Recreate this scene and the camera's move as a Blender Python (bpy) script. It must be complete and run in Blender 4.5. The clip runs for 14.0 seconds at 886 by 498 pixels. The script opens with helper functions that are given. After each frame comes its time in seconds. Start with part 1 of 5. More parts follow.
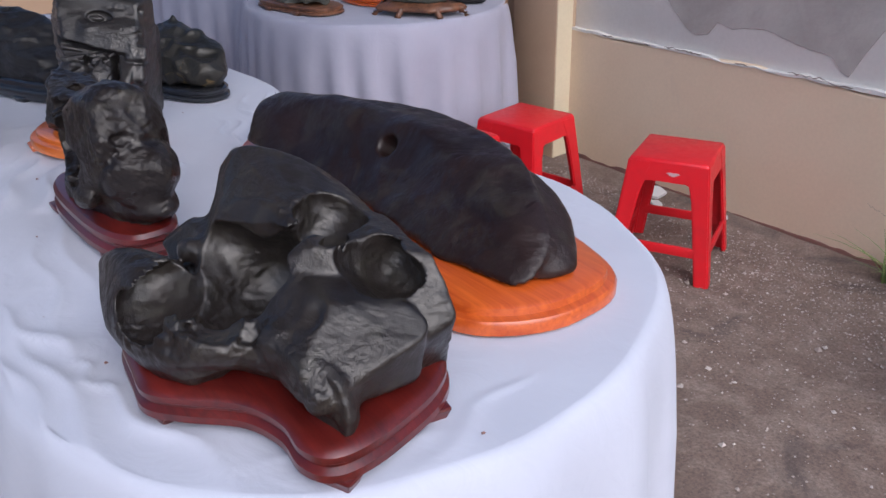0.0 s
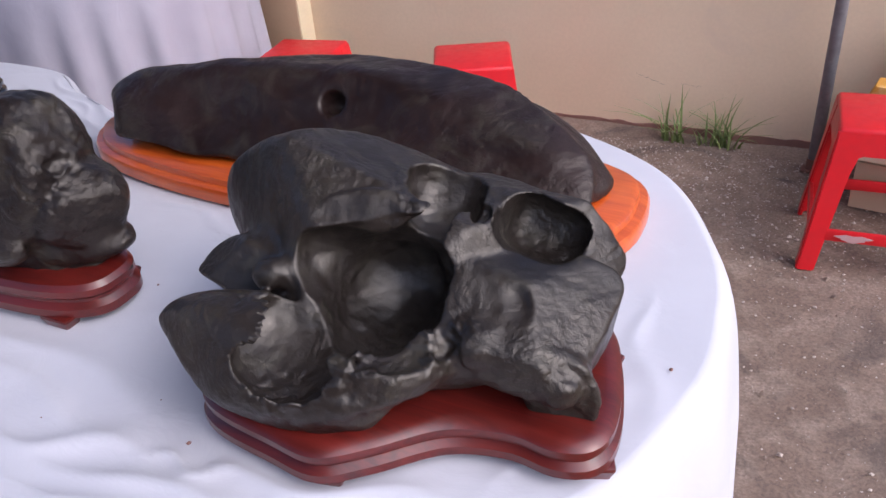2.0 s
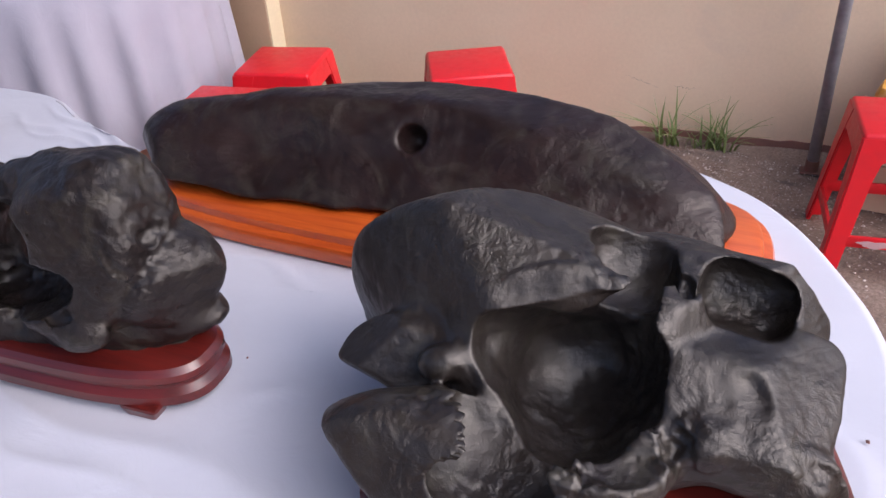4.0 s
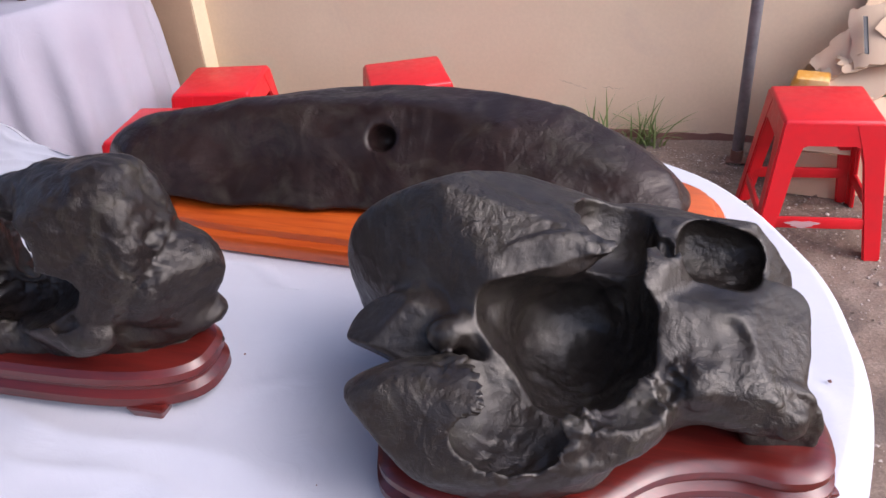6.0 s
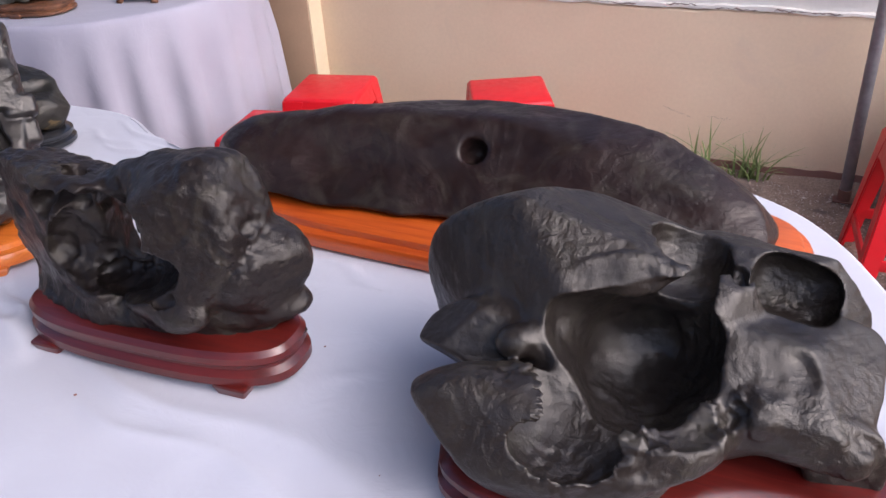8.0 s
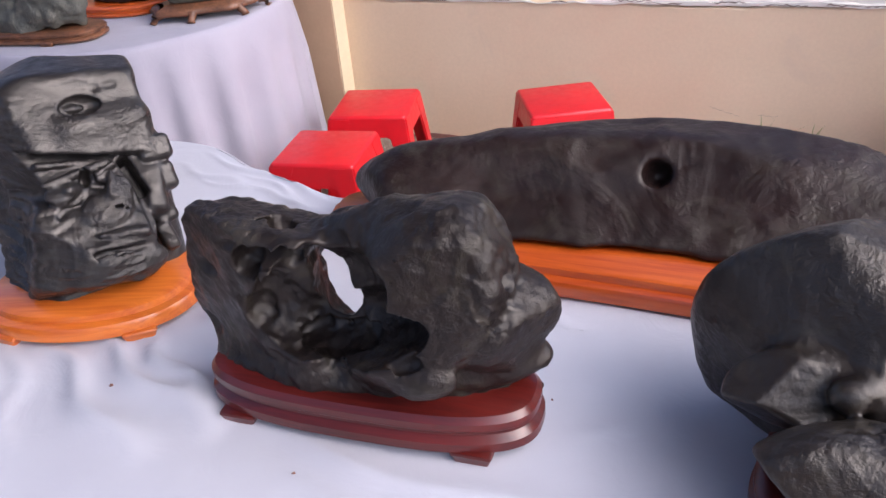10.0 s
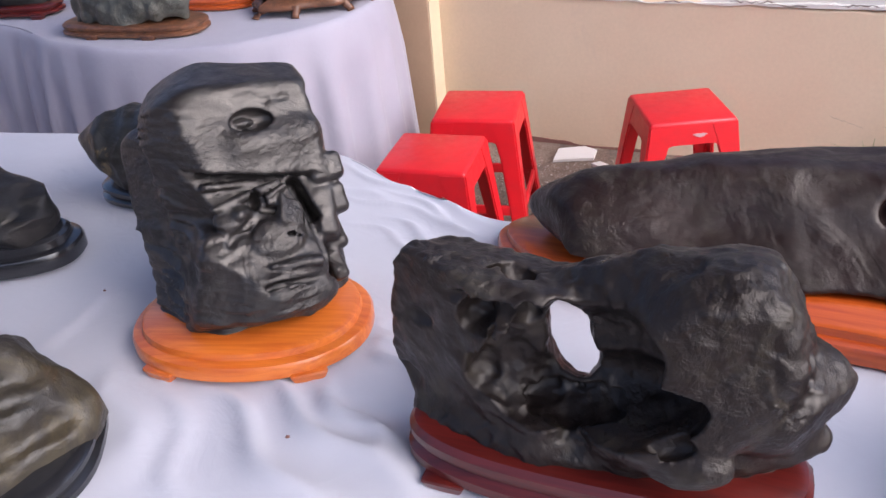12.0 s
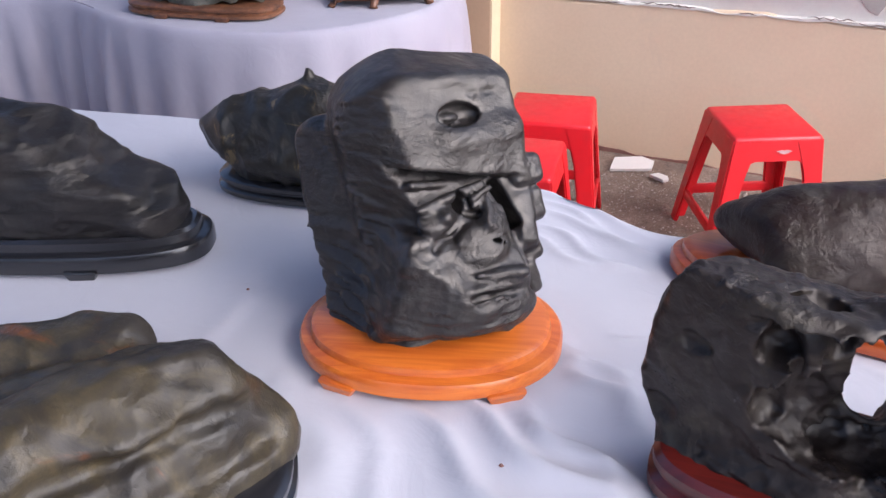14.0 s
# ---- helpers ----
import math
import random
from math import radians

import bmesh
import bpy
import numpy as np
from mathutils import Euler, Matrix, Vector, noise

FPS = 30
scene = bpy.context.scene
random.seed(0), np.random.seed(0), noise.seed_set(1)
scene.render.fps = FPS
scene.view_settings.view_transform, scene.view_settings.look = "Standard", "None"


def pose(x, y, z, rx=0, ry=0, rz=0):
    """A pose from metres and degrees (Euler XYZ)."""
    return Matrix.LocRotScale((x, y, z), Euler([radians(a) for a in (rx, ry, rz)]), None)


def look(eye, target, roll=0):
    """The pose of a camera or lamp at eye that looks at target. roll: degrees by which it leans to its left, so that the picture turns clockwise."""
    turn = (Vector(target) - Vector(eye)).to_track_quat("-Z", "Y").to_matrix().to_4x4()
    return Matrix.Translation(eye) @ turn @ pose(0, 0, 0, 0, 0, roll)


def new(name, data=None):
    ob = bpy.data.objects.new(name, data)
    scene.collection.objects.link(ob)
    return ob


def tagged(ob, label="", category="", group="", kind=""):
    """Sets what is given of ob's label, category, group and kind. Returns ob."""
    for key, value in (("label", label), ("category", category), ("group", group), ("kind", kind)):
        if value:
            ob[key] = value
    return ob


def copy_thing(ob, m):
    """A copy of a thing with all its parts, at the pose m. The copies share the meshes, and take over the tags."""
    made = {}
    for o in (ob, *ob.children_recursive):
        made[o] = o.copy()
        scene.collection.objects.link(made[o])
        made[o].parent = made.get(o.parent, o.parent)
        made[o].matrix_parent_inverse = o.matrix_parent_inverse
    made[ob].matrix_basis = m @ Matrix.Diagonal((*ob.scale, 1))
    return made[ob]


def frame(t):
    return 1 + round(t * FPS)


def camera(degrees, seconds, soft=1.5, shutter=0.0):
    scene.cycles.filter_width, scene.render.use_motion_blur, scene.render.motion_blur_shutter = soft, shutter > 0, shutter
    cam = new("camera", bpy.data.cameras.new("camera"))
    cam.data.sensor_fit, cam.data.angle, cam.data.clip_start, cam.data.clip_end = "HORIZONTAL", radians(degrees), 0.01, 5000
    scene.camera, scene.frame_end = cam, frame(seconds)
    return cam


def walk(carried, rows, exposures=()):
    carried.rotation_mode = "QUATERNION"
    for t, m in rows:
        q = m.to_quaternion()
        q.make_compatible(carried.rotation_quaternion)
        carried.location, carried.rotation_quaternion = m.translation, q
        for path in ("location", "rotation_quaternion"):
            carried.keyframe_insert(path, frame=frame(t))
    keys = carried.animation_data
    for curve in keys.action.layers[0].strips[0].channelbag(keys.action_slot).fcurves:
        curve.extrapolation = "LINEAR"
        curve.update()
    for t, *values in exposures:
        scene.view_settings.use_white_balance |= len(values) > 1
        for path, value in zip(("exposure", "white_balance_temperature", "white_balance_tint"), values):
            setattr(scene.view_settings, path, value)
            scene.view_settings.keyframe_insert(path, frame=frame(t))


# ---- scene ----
cam = camera(56.0, 14.0)
METRES, EYE, TILT, LEAN, TURN = 2.35, 1.42, -26.1, 1.3, 54.0
ROWS = [
    (0.0, 0.0, 0.0, 0.0, 0.0, 0.0, 0.0),
    (0.5, -0.0486, 0.036, 0.0085, -2.79, -0.1, 3.41),
    (1.0, -0.094, 0.0688, 0.0347, -6.85, -1.11, 5.15),
    (1.5, -0.1576, 0.0836, 0.0441, -13.75, -1.66, 8.69),
    (2.0, -0.2056, 0.0946, 0.0406, -22.59, -7.58, 13.77),
    (2.5, -0.2182, 0.1185, 0.0631, -27.4, -9.72, 14.51),
    (3.0, -0.2234, 0.1527, 0.0798, -25.56, -8.96, 14.82),
    (5.5, -0.3196, 0.1948, 0.0964, -33.49, -10.5, 16.92),
    (6.0, -0.3098, 0.1787, 0.0916, -33.52, -9.97, 17.97),
    (6.5, -0.2868, 0.1453, 0.0843, -28.68, -7.52, 16.17),
    (7.0, -0.2708, 0.1198, 0.0697, -26.69, -6.92, 15.02),
    (7.5, -0.2806, 0.1271, 0.07, -25.16, -7.12, 14.73),
    (8.0, -0.3108, 0.1627, 0.0876, -26.12, -6.74, 14.35),
    (8.5, -0.338, 0.1935, 0.104, -27.22, -6.52, 14.67),
    (11.0, -0.4416, 0.3, 0.1597, -29.59, -7.75, 17.68),
    (11.5, -0.4547, 0.3198, 0.1694, -29.91, -7.53, 16.41),
    (12.0, -0.4521, 0.354, 0.185, -26.13, -7.09, 15.6),
    (12.5, -0.4488, 0.3834, 0.1946, -22.38, -7.13, 12.63),
    (13.0, -0.4658, 0.4049, 0.2023, -22.28, -6.76, 12.25),
    (13.5, -0.5051, 0.4244, 0.2163, -24.69, -6.18, 12.9),
    (14.0, -0.54, 0.4417, 0.2152, -27.34, -7.35, 12.53),
]
walk(cam, [(t, pose(0, 0, EYE, TILT, LEAN, TURN) @ pose(METRES * x, METRES * y, METRES * z, 90 + pitch, roll, yaw)) for t, x, y, z, yaw, pitch, roll in ROWS],
     [(0.0, 0.02, 5250, 11), (2.0, 0.38, 5580, 16), (3.0, 0.38, 5600, 16), (5.5, 0.66, 5650, 17), (6.5, 0.64, 5650, 17), (7.5, 0.49, 5650, 17), (8.5, 0.67, 5650, 16), (11.0, 0.68, 5650, 16), (14.0, 0.82, 5550, 14)])

# ---- light ----
SUN_ELEVATION, SUN_AZIMUTH = 40.0, 101.0     # azimuth: degrees from +y towards +x
world = bpy.data.worlds.new("sky")
scene.world = world
world.use_nodes = True
wn = world.node_tree
wn.nodes.clear()
sky = wn.nodes.new("ShaderNodeTexSky")
sky.sky_type = "NISHITA"
sky.sun_disc = False
sky.sun_elevation, sky.sun_rotation = radians(SUN_ELEVATION), radians(SUN_AZIMUTH)
sky.air_density, sky.dust_density, sky.ozone_density = 0.8, 6.0, 0.6
back = wn.nodes.new("ShaderNodeBackground")
back.inputs["Strength"].default_value = 0.15
outw = wn.nodes.new("ShaderNodeOutputWorld")
wn.links.new(sky.outputs[0], back.inputs["Color"])
wn.links.new(back.outputs[0], outw.inputs[0])

sun = new("sun", bpy.data.lights.new("sun", "SUN"))
sun.data.energy, sun.data.angle, sun.data.color = 1.5, radians(84), (1.0, 0.965, 0.925)
az, el = radians(SUN_AZIMUTH), radians(SUN_ELEVATION)
sun.matrix_world = look((0, 0, 8), (-math.sin(az) * math.cos(el), -math.cos(az) * math.cos(el), 8 - math.sin(el)))


# ---- materials ----
class Mat:
    """A small node-tree writer for one principled material."""

    def __init__(self, name, roughness=0.5, metal=0.0, specular=0.5, coat=0.0):
        self.m = bpy.data.materials.new(name)
        self.m.use_nodes = True
        self.t = self.m.node_tree
        self.b = self.t.nodes["Principled BSDF"]
        self.b.inputs["Roughness"].default_value = roughness
        self.b.inputs["Metallic"].default_value = metal
        self.b.inputs["Specular IOR Level"].default_value = specular
        self.b.inputs["Coat Weight"].default_value = coat
        self.b.inputs["Coat Roughness"].default_value = 0.2
        tc = self.t.nodes.new("ShaderNodeTexCoord")
        self.co = tc.outputs["Object"]
        self.last_normal = None

    def link(self, a, b):
        self.t.links.new(a, b)

    def mapped(self, scale=(1, 1, 1), turn=(0, 0, 0)):
        n = self.t.nodes.new("ShaderNodeMapping")
        n.inputs["Scale"].default_value = scale
        n.inputs["Rotation"].default_value = [radians(a) for a in turn]
        self.link(self.co, n.inputs["Vector"])
        return n.outputs[0]

    def noise(self, scale, detail=6, rough=0.55, distortion=0.0, co=None):
        n = self.t.nodes.new("ShaderNodeTexNoise")
        n.inputs["Scale"].default_value = scale
        n.inputs["Detail"].default_value = detail
        n.inputs["Roughness"].default_value = rough
        n.inputs["Distortion"].default_value = distortion
        self.link(co or self.co, n.inputs["Vector"])
        return n.outputs["Fac"]

    def cells(self, scale, feature="F1", co=None, out="Distance"):
        n = self.t.nodes.new("ShaderNodeTexVoronoi")
        n.feature = feature
        n.inputs["Scale"].default_value = scale
        self.link(co or self.co, n.inputs["Vector"])
        return n.outputs[out]

    def ramp(self, fac, *stops):
        n = self.t.nodes.new("ShaderNodeValToRGB")
        e = n.color_ramp.elements
        while len(e) < len(stops):
            e.new(0.5)
        for x, (p, c) in zip(e, stops):
            x.position = p
            x.color = (c, c, c, 1) if isinstance(c, (int, float)) else (*c, 1)
        self.link(fac, n.inputs[0])
        return n.outputs[0]

    def mix(self, fac, a, b, mode="MIX"):
        n = self.t.nodes.new("ShaderNodeMix")
        n.data_type, n.blend_type = "RGBA", mode
        for socket, v in ((n.inputs[0], fac), (n.inputs[6], a), (n.inputs[7], b)):
            if isinstance(v, (int, float)):
                socket.default_value = v if socket.type == "VALUE" else (v, v, v, 1)
            elif isinstance(v, tuple):
                socket.default_value = (*v, 1)
            else:
                self.link(v, socket)
        return n.outputs[2]

    def maths(self, op, a, b=0.0):
        n = self.t.nodes.new("ShaderNodeMath")
        n.operation = op
        for socket, v in ((n.inputs[0], a), (n.inputs[1], b)):
            if isinstance(v, (int, float)):
                socket.default_value = v
            else:
                self.link(v, socket)
        return n.outputs[0]

    def axis(self, which):
        n = self.t.nodes.new("ShaderNodeSeparateXYZ")
        self.link(self.co, n.inputs[0])
        return n.outputs[which]

    def bump(self, height, strength=0.3, distance=0.01):
        n = self.t.nodes.new("ShaderNodeBump")
        n.inputs["Strength"].default_value = strength
        n.inputs["Distance"].default_value = distance
        self.link(height, n.inputs["Height"])
        if self.last_normal is not None:
            self.link(self.last_normal, n.inputs["Normal"])
        self.last_normal = n.outputs[0]
        self.link(n.outputs[0], self.b.inputs["Normal"])
        return self

    def colour(self, c):
        if isinstance(c, tuple):
            self.b.inputs["Base Color"].default_value = (*c, 1)
        else:
            self.link(c, self.b.inputs["Base Color"])
        return self

    def rough(self, r):
        self.link(r, self.b.inputs["Roughness"])
        return self


def stone_material(name, dark, light, patch, rough_lo, rough_hi, grain=90, relief=0.35, patch_at=(0.52, 0.70), stretch=(1, 1, 1), creases=0.5, gloss=0.55):
    m = Mat(name, specular=gloss, coat=0.03)
    m.b.inputs["Specular Tint"].default_value = (1.0, 0.94, 0.87, 1)
    co = m.mapped(stretch)
    big = m.noise(8, 6, 0.62, 0.8, co)
    fine = m.noise(grain, 8, 0.65, 0.3, co)
    base = m.mix(m.ramp(big, (0.35, 0.0), (0.65, 1.0)), dark, light)
    pt = m.ramp(m.noise(13, 7, 0.65, 1.4, co), (patch_at[0], 0.0), (patch_at[1], 1.0))
    col = m.mix(pt, base, patch)
    col = m.mix(0.5, col, m.mix(m.ramp(fine, (0.3, 0.3), (0.7, 1.0)), (0, 0, 0), col))
    m.colour(col)
    mottle = m.mix(0.5, m.noise(17, 5, 0.6, 0.8, co), m.noise(55, 6, 0.65, 0.4, co))
    m.rough(m.ramp(mottle, (0.38, rough_lo), (0.62, rough_hi)))
    where = m.ramp(m.noise(6, 4, 0.55, 0.6, co), (0.42, 0.0), (0.62, 1.0))
    for scale, depth in ((9, 0.004), (30, 0.0015)):
        line = m.maths("ABSOLUTE", m.maths("SUBTRACT", m.noise(scale, 4, 0.5, 1.1, co), 0.5))
        m.bump(m.maths("MULTIPLY", m.ramp(line, (0.0, 0.0), (0.10, 1.0)), where), relief * creases, depth)
    m.bump(m.maths("MULTIPLY", m.noise(24, 6, 0.6, 0.8, co), where), relief, 0.010)
    m.bump(fine, relief * 0.8, 0.002)
    m.bump(m.maths("MULTIPLY", m.ramp(m.noise(70, 5, 0.6, 0.6, co), (0.36, 0.0), (0.52, 1.0)), where), relief * 0.8, 0.0018)
    return m.m


black_stone = stone_material("waxed dark grey stone", (0.011, 0.008, 0.007), (0.024, 0.018, 0.015), (0.044, 0.038, 0.028), 0.28, 0.52, grain=140, relief=0.50, patch_at=(0.50, 0.72), gloss=0.62)
whale_stone = stone_material("brown black river stone", (0.012, 0.006, 0.006), (0.024, 0.012, 0.011), (0.044, 0.036, 0.028), 0.30, 0.56, relief=0.36, creases=0.08, gloss=0.40, patch_at=(0.48, 0.74))
pitted_stone = stone_material("pitted black stone", (0.010, 0.007, 0.007), (0.022, 0.016, 0.014), (0.045, 0.038, 0.028), 0.26, 0.60, grain=130, relief=0.55, gloss=0.45)
carved_stone = stone_material("layered black stone", (0.012, 0.010, 0.011), (0.026, 0.023, 0.022), (0.036, 0.034, 0.031), 0.30, 0.50, grain=130, relief=0.45, stretch=(1, 1, 1.5), gloss=0.64)
dark_stone = stone_material("dark layered stone", (0.010, 0.010, 0.011), (0.022, 0.019, 0.019), (0.036, 0.034, 0.032), 0.36, 0.60, relief=0.35, stretch=(1, 1, 2), gloss=0.45)


def golden_material():
    m = Mat("golden brown stone", specular=0.4, coat=0.02)
    co = m.mapped((1, 3.0, 3.0), (0, 0, -33))
    base = m.mix(m.ramp(m.noise(5, 7, 0.65, 1.0, co), (0.38, 0.0), (0.62, 1.0)), (0.018, 0.015, 0.011), (0.085, 0.066, 0.034))
    base = m.mix(m.ramp(m.noise(8, 7, 0.62, 1.4), (0.47, 0.0), (0.60, 1.0)), base, (0.030, 0.026, 0.022))
    base = m.mix(m.ramp(m.noise(4.0, 6, 0.6, 1.2, co), (0.60, 0.0), (0.68, 0.7)), base, (0.16, 0.055, 0.018))
    fine = m.noise(110, 7, 0.65)
    m.colour(m.mix(m.ramp(fine, (0.35, 0.55), (0.62, 0.0)), base, (0.03, 0.025, 0.018)))
    m.rough(m.ramp(m.noise(26, 6, 0.62, 0.6), (0.36, 0.34), (0.64, 0.58)))
    m.bump(m.noise(18, 6, 0.62, 1.0), 0.25, 0.010)
    m.bump(m.ramp(m.noise(46, 4, 0.55, 0.4), (0.35, 0.0), (0.5, 1.0)), 0.35, 0.002)
    m.bump(fine, 0.3, 0.0015)
    return m.m


golden_stone = golden_material()
ochre_stone = stone_material("black stone with an ochre cap", (0.012, 0.012, 0.011), (0.030, 0.026, 0.020), (0.20, 0.14, 0.06), 0.34, 0.55, relief=0.6, patch_at=(0.585, 0.65))
grey_stone = stone_material("grey green rock", (0.05, 0.055, 0.05), (0.11, 0.11, 0.095), (0.16, 0.15, 0.12), 0.45, 0.7, relief=0.7)


def lacquer(name, dark, light, roughness, scale=(3, 40, 40), coat=0.6):
    m = Mat(name, roughness, coat=coat)
    co = m.mapped(scale)
    g = m.noise(1.6, 8, 0.6, 1.8, co)
    w = m.noise(0.5, 4, 0.5, 2.5, co)
    m.colour(m.mix(m.ramp(m.mix(0.5, g, w), (0.35, 0.0), (0.65, 1.0)), dark, light))
    m.bump(g, 0.05, 0.001)
    return m.m


red_lacquer = lacquer("dark red lacquered wood", (0.050, 0.005, 0.004), (0.125, 0.012, 0.008), 0.32, coat=0.35)
orange_wood = lacquer("orange varnished wood", (0.37, 0.050, 0.005), (0.59, 0.115, 0.012), 0.3)
amber_wood = lacquer("amber varnished wood", (0.46, 0.085, 0.008), (0.70, 0.19, 0.020), 0.33)
black_lacquer = lacquer("black lacquered wood", (0.012, 0.012, 0.014), (0.02, 0.02, 0.023), 0.25)
brown_root = lacquer("brown root wood", (0.06, 0.025, 0.012), (0.22, 0.09, 0.04), 0.45, (20, 20, 20), 0.2)
table_wood = lacquer("plain table board", (0.2, 0.1, 0.04), (0.32, 0.17, 0.08), 0.5, coat=0.0)


def cloth_material(name, a, b):
    m = Mat(name, 0.85, specular=0.25)
    m.b.inputs["Sheen Weight"].default_value = 0.15
    n = m.noise(5, 4, 0.5)
    m.colour(m.mix(m.ramp(n, (0.3, 0.0), (0.7, 1.0)), a, b))
    m.bump(m.noise(14, 5, 0.5, 0.8), 0.24, 0.01)
    m.bump(m.noise(900, 2, 0.5), 0.05, 0.0006)
    return m.m


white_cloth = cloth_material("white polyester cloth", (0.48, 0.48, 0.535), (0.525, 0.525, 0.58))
# Darker copy of the white cloth, with the back tables' shade in its colour.
shaded_cloth = cloth_material("lavender white cloth in shaded tone", (0.33, 0.315, 0.375), (0.365, 0.35, 0.41))


def plastic_material():
    m = Mat("red moulded plastic", 0.36, specular=0.5)
    n = m.noise(22, 6, 0.6)
    m.colour(m.mix(m.ramp(n, (0.4, 0.0), (0.75, 1.0)), (0.62, 0.008, 0.014), (0.55, 0.012, 0.018)))
    m.rough(m.ramp(m.noise(40, 6, 0.6), (0.3, 0.3), (0.7, 0.46)))
    m.bump(m.noise(160, 3), 0.04, 0.001)
    return m.m


red_plastic = plastic_material()
worn_plastic = Mat("worn pale plastic", 0.6).colour((0.5, 0.3, 0.3)).m


def wall_material(name, a, b, stain, cut=(0.62, 0.75), relief=0.15):
    m = Mat(name, 0.9, specular=0.2)
    big = m.noise(1.3, 5, 0.6, 0.4)
    st = m.ramp(m.noise(2.1, 7, 0.62, 0.8), (cut[0], 0.0), (cut[1], 1.0))
    col = m.mix(m.ramp(big, (0.3, 0.0), (0.7, 1.0)), a, b)
    fine = m.noise(70, 6, 0.65)
    col = m.mix(0.11, col, m.mix(m.ramp(fine, (0.35, 0.5), (0.65, 1.0)), (0.1, 0.08, 0.06), col))
    m.colour(m.mix(m.maths("MULTIPLY", st, 0.5), col, stain))
    m.bump(m.noise(9, 6, 0.6), relief, 0.02)
    m.bump(fine, relief, 0.002)
    return m.m


peach_wall = wall_material("peach painted plaster", (0.68, 0.525, 0.365), (0.735, 0.585, 0.415), (0.58, 0.465, 0.36))
pale_wall = wall_material("chalky white plaster", (0.70, 0.66, 0.60), (0.76, 0.73, 0.69), (0.55, 0.52, 0.50))
grey_plaster = wall_material("bare grey plaster", (0.36, 0.325, 0.30), (0.58, 0.54, 0.50), (0.22, 0.19, 0.17), (0.42, 0.62), 0.4)
lit_side_wall = wall_material("cream plaster in lit tone", (0.62, 0.52, 0.35), (0.68, 0.58, 0.40), (0.56, 0.46, 0.34))
tan_wall = wall_material("tan painted plaster", (0.42, 0.29, 0.19), (0.50, 0.35, 0.23), (0.40, 0.29, 0.2))
footing = wall_material("reddish plinth", (0.20, 0.10, 0.085), (0.28, 0.15, 0.12), (0.14, 0.09, 0.08), (0.5, 0.7), 0.6)


def ground_material():
    m = Mat("gritty earth ground", 0.95, specular=0.15)
    big = m.noise(1.1, 6, 0.6, 0.5)
    mid = m.noise(9, 7, 0.65, 0.4)
    fine = m.noise(120, 6, 0.7)
    col = m.mix(m.ramp(big, (0.35, 0.0), (0.65, 1.0)), (0.215, 0.152, 0.118), (0.33, 0.24, 0.188))
    col = m.mix(m.ramp(mid, (0.45, 0.0), (0.7, 1.0)), col, (0.40, 0.31, 0.25))
    col = m.mix(m.ramp(m.noise(2.3, 6, 0.6, 1.0), (0.56, 0.0), (0.66, 0.7)), col, (0.12, 0.095, 0.085))
    col = m.mix(m.ramp(fine, (0.35, 0.6), (0.7, 0.0)), col, (0.07, 0.055, 0.048))
    m.colour(col)
    m.bump(mid, 0.5, 0.03)
    m.bump(fine, 0.6, 0.006)
    return m.m


earth = ground_material()
grit = Mat("pale stone grit", 0.9)
island = grit.t.nodes.new("ShaderNodeNewGeometry").outputs["Random Per Island"]
grit.colour(grit.mix(grit.ramp(island, (0.2, 0.0), (0.95, 1.0)), (0.20, 0.145, 0.115), (0.50, 0.43, 0.38)))
grit = grit.m
white_tile = Mat("broken white tile", 0.5).colour((0.66, 0.63, 0.61)).m
steel = Mat("grey galvanised steel", 0.5, 0.1)
steel.colour(steel.mix(steel.ramp(steel.noise(30, 5), (0.35, 0.0), (0.7, 1.0)), (0.24, 0.24, 0.26), (0.34, 0.34, 0.37)))
steel = steel.m
rust = Mat("rusty steel", 0.85).colour((0.16, 0.08, 0.06)).m
card = Mat("brown corrugated cardboard", 0.9)
card.colour(card.mix(card.noise(9, 5), (0.55, 0.40, 0.26), (0.66, 0.50, 0.36)))
card.bump(card.noise(60, 4), 0.2, 0.003)
card = card.m
yellow_card = Mat("yellow carton", 0.6)
yellow_card.colour(yellow_card.mix(yellow_card.ramp(yellow_card.noise(14, 5), (0.45, 0.0), (0.6, 1.0)), (0.62, 0.30, 0.04), (0.70, 0.45, 0.20)))
yellow_card = yellow_card.m
green_print = Mat("green printed bag", 0.5).colour((0.03, 0.22, 0.07)).m
white_print = Mat("white printed bag", 0.5).colour((0.75, 0.75, 0.72)).m
black_tape = Mat("black strap", 0.5).colour((0.02, 0.02, 0.025)).m


def leaf_material(name, a, b):
    m = Mat(name, 0.6)
    m.colour(m.mix(m.noise(18, 4), a, b))
    return m.m


grass_green = leaf_material("grass blades", (0.10, 0.17, 0.04), (0.24, 0.27, 0.09))
# Dark tone for the unseen canopy, to dim what the stones reflect.
shade_canopy_cloth = Mat("grey shade canopy sheet", 0.8).colour((0.16, 0.155, 0.16)).m


# ---- building helpers ----
def part(name, bm, material, parent=None, label="", smooth=True):
    me = bpy.data.meshes.new(name)
    bm.normal_update()
    bm.to_mesh(me)
    bm.free()
    return meshed(name, me, material, parent, label, smooth)


def meshed(name, me, material, parent=None, label="", smooth=True):
    me.materials.append(material)
    if smooth:
        me.shade_smooth()
        if smooth is not True:
            me.set_sharp_from_angle(angle=radians(smooth))
    ob = new(name, me)
    if parent is not None:
        ob.parent = parent
    if label:
        ob["label"] = label
    return ob


def empty(name, x, y, z, turn=0.0):
    ob = new(name)
    ob.empty_display_size = 0.05
    ob.matrix_world = pose(x, y, z, 0, 0, turn)
    return ob


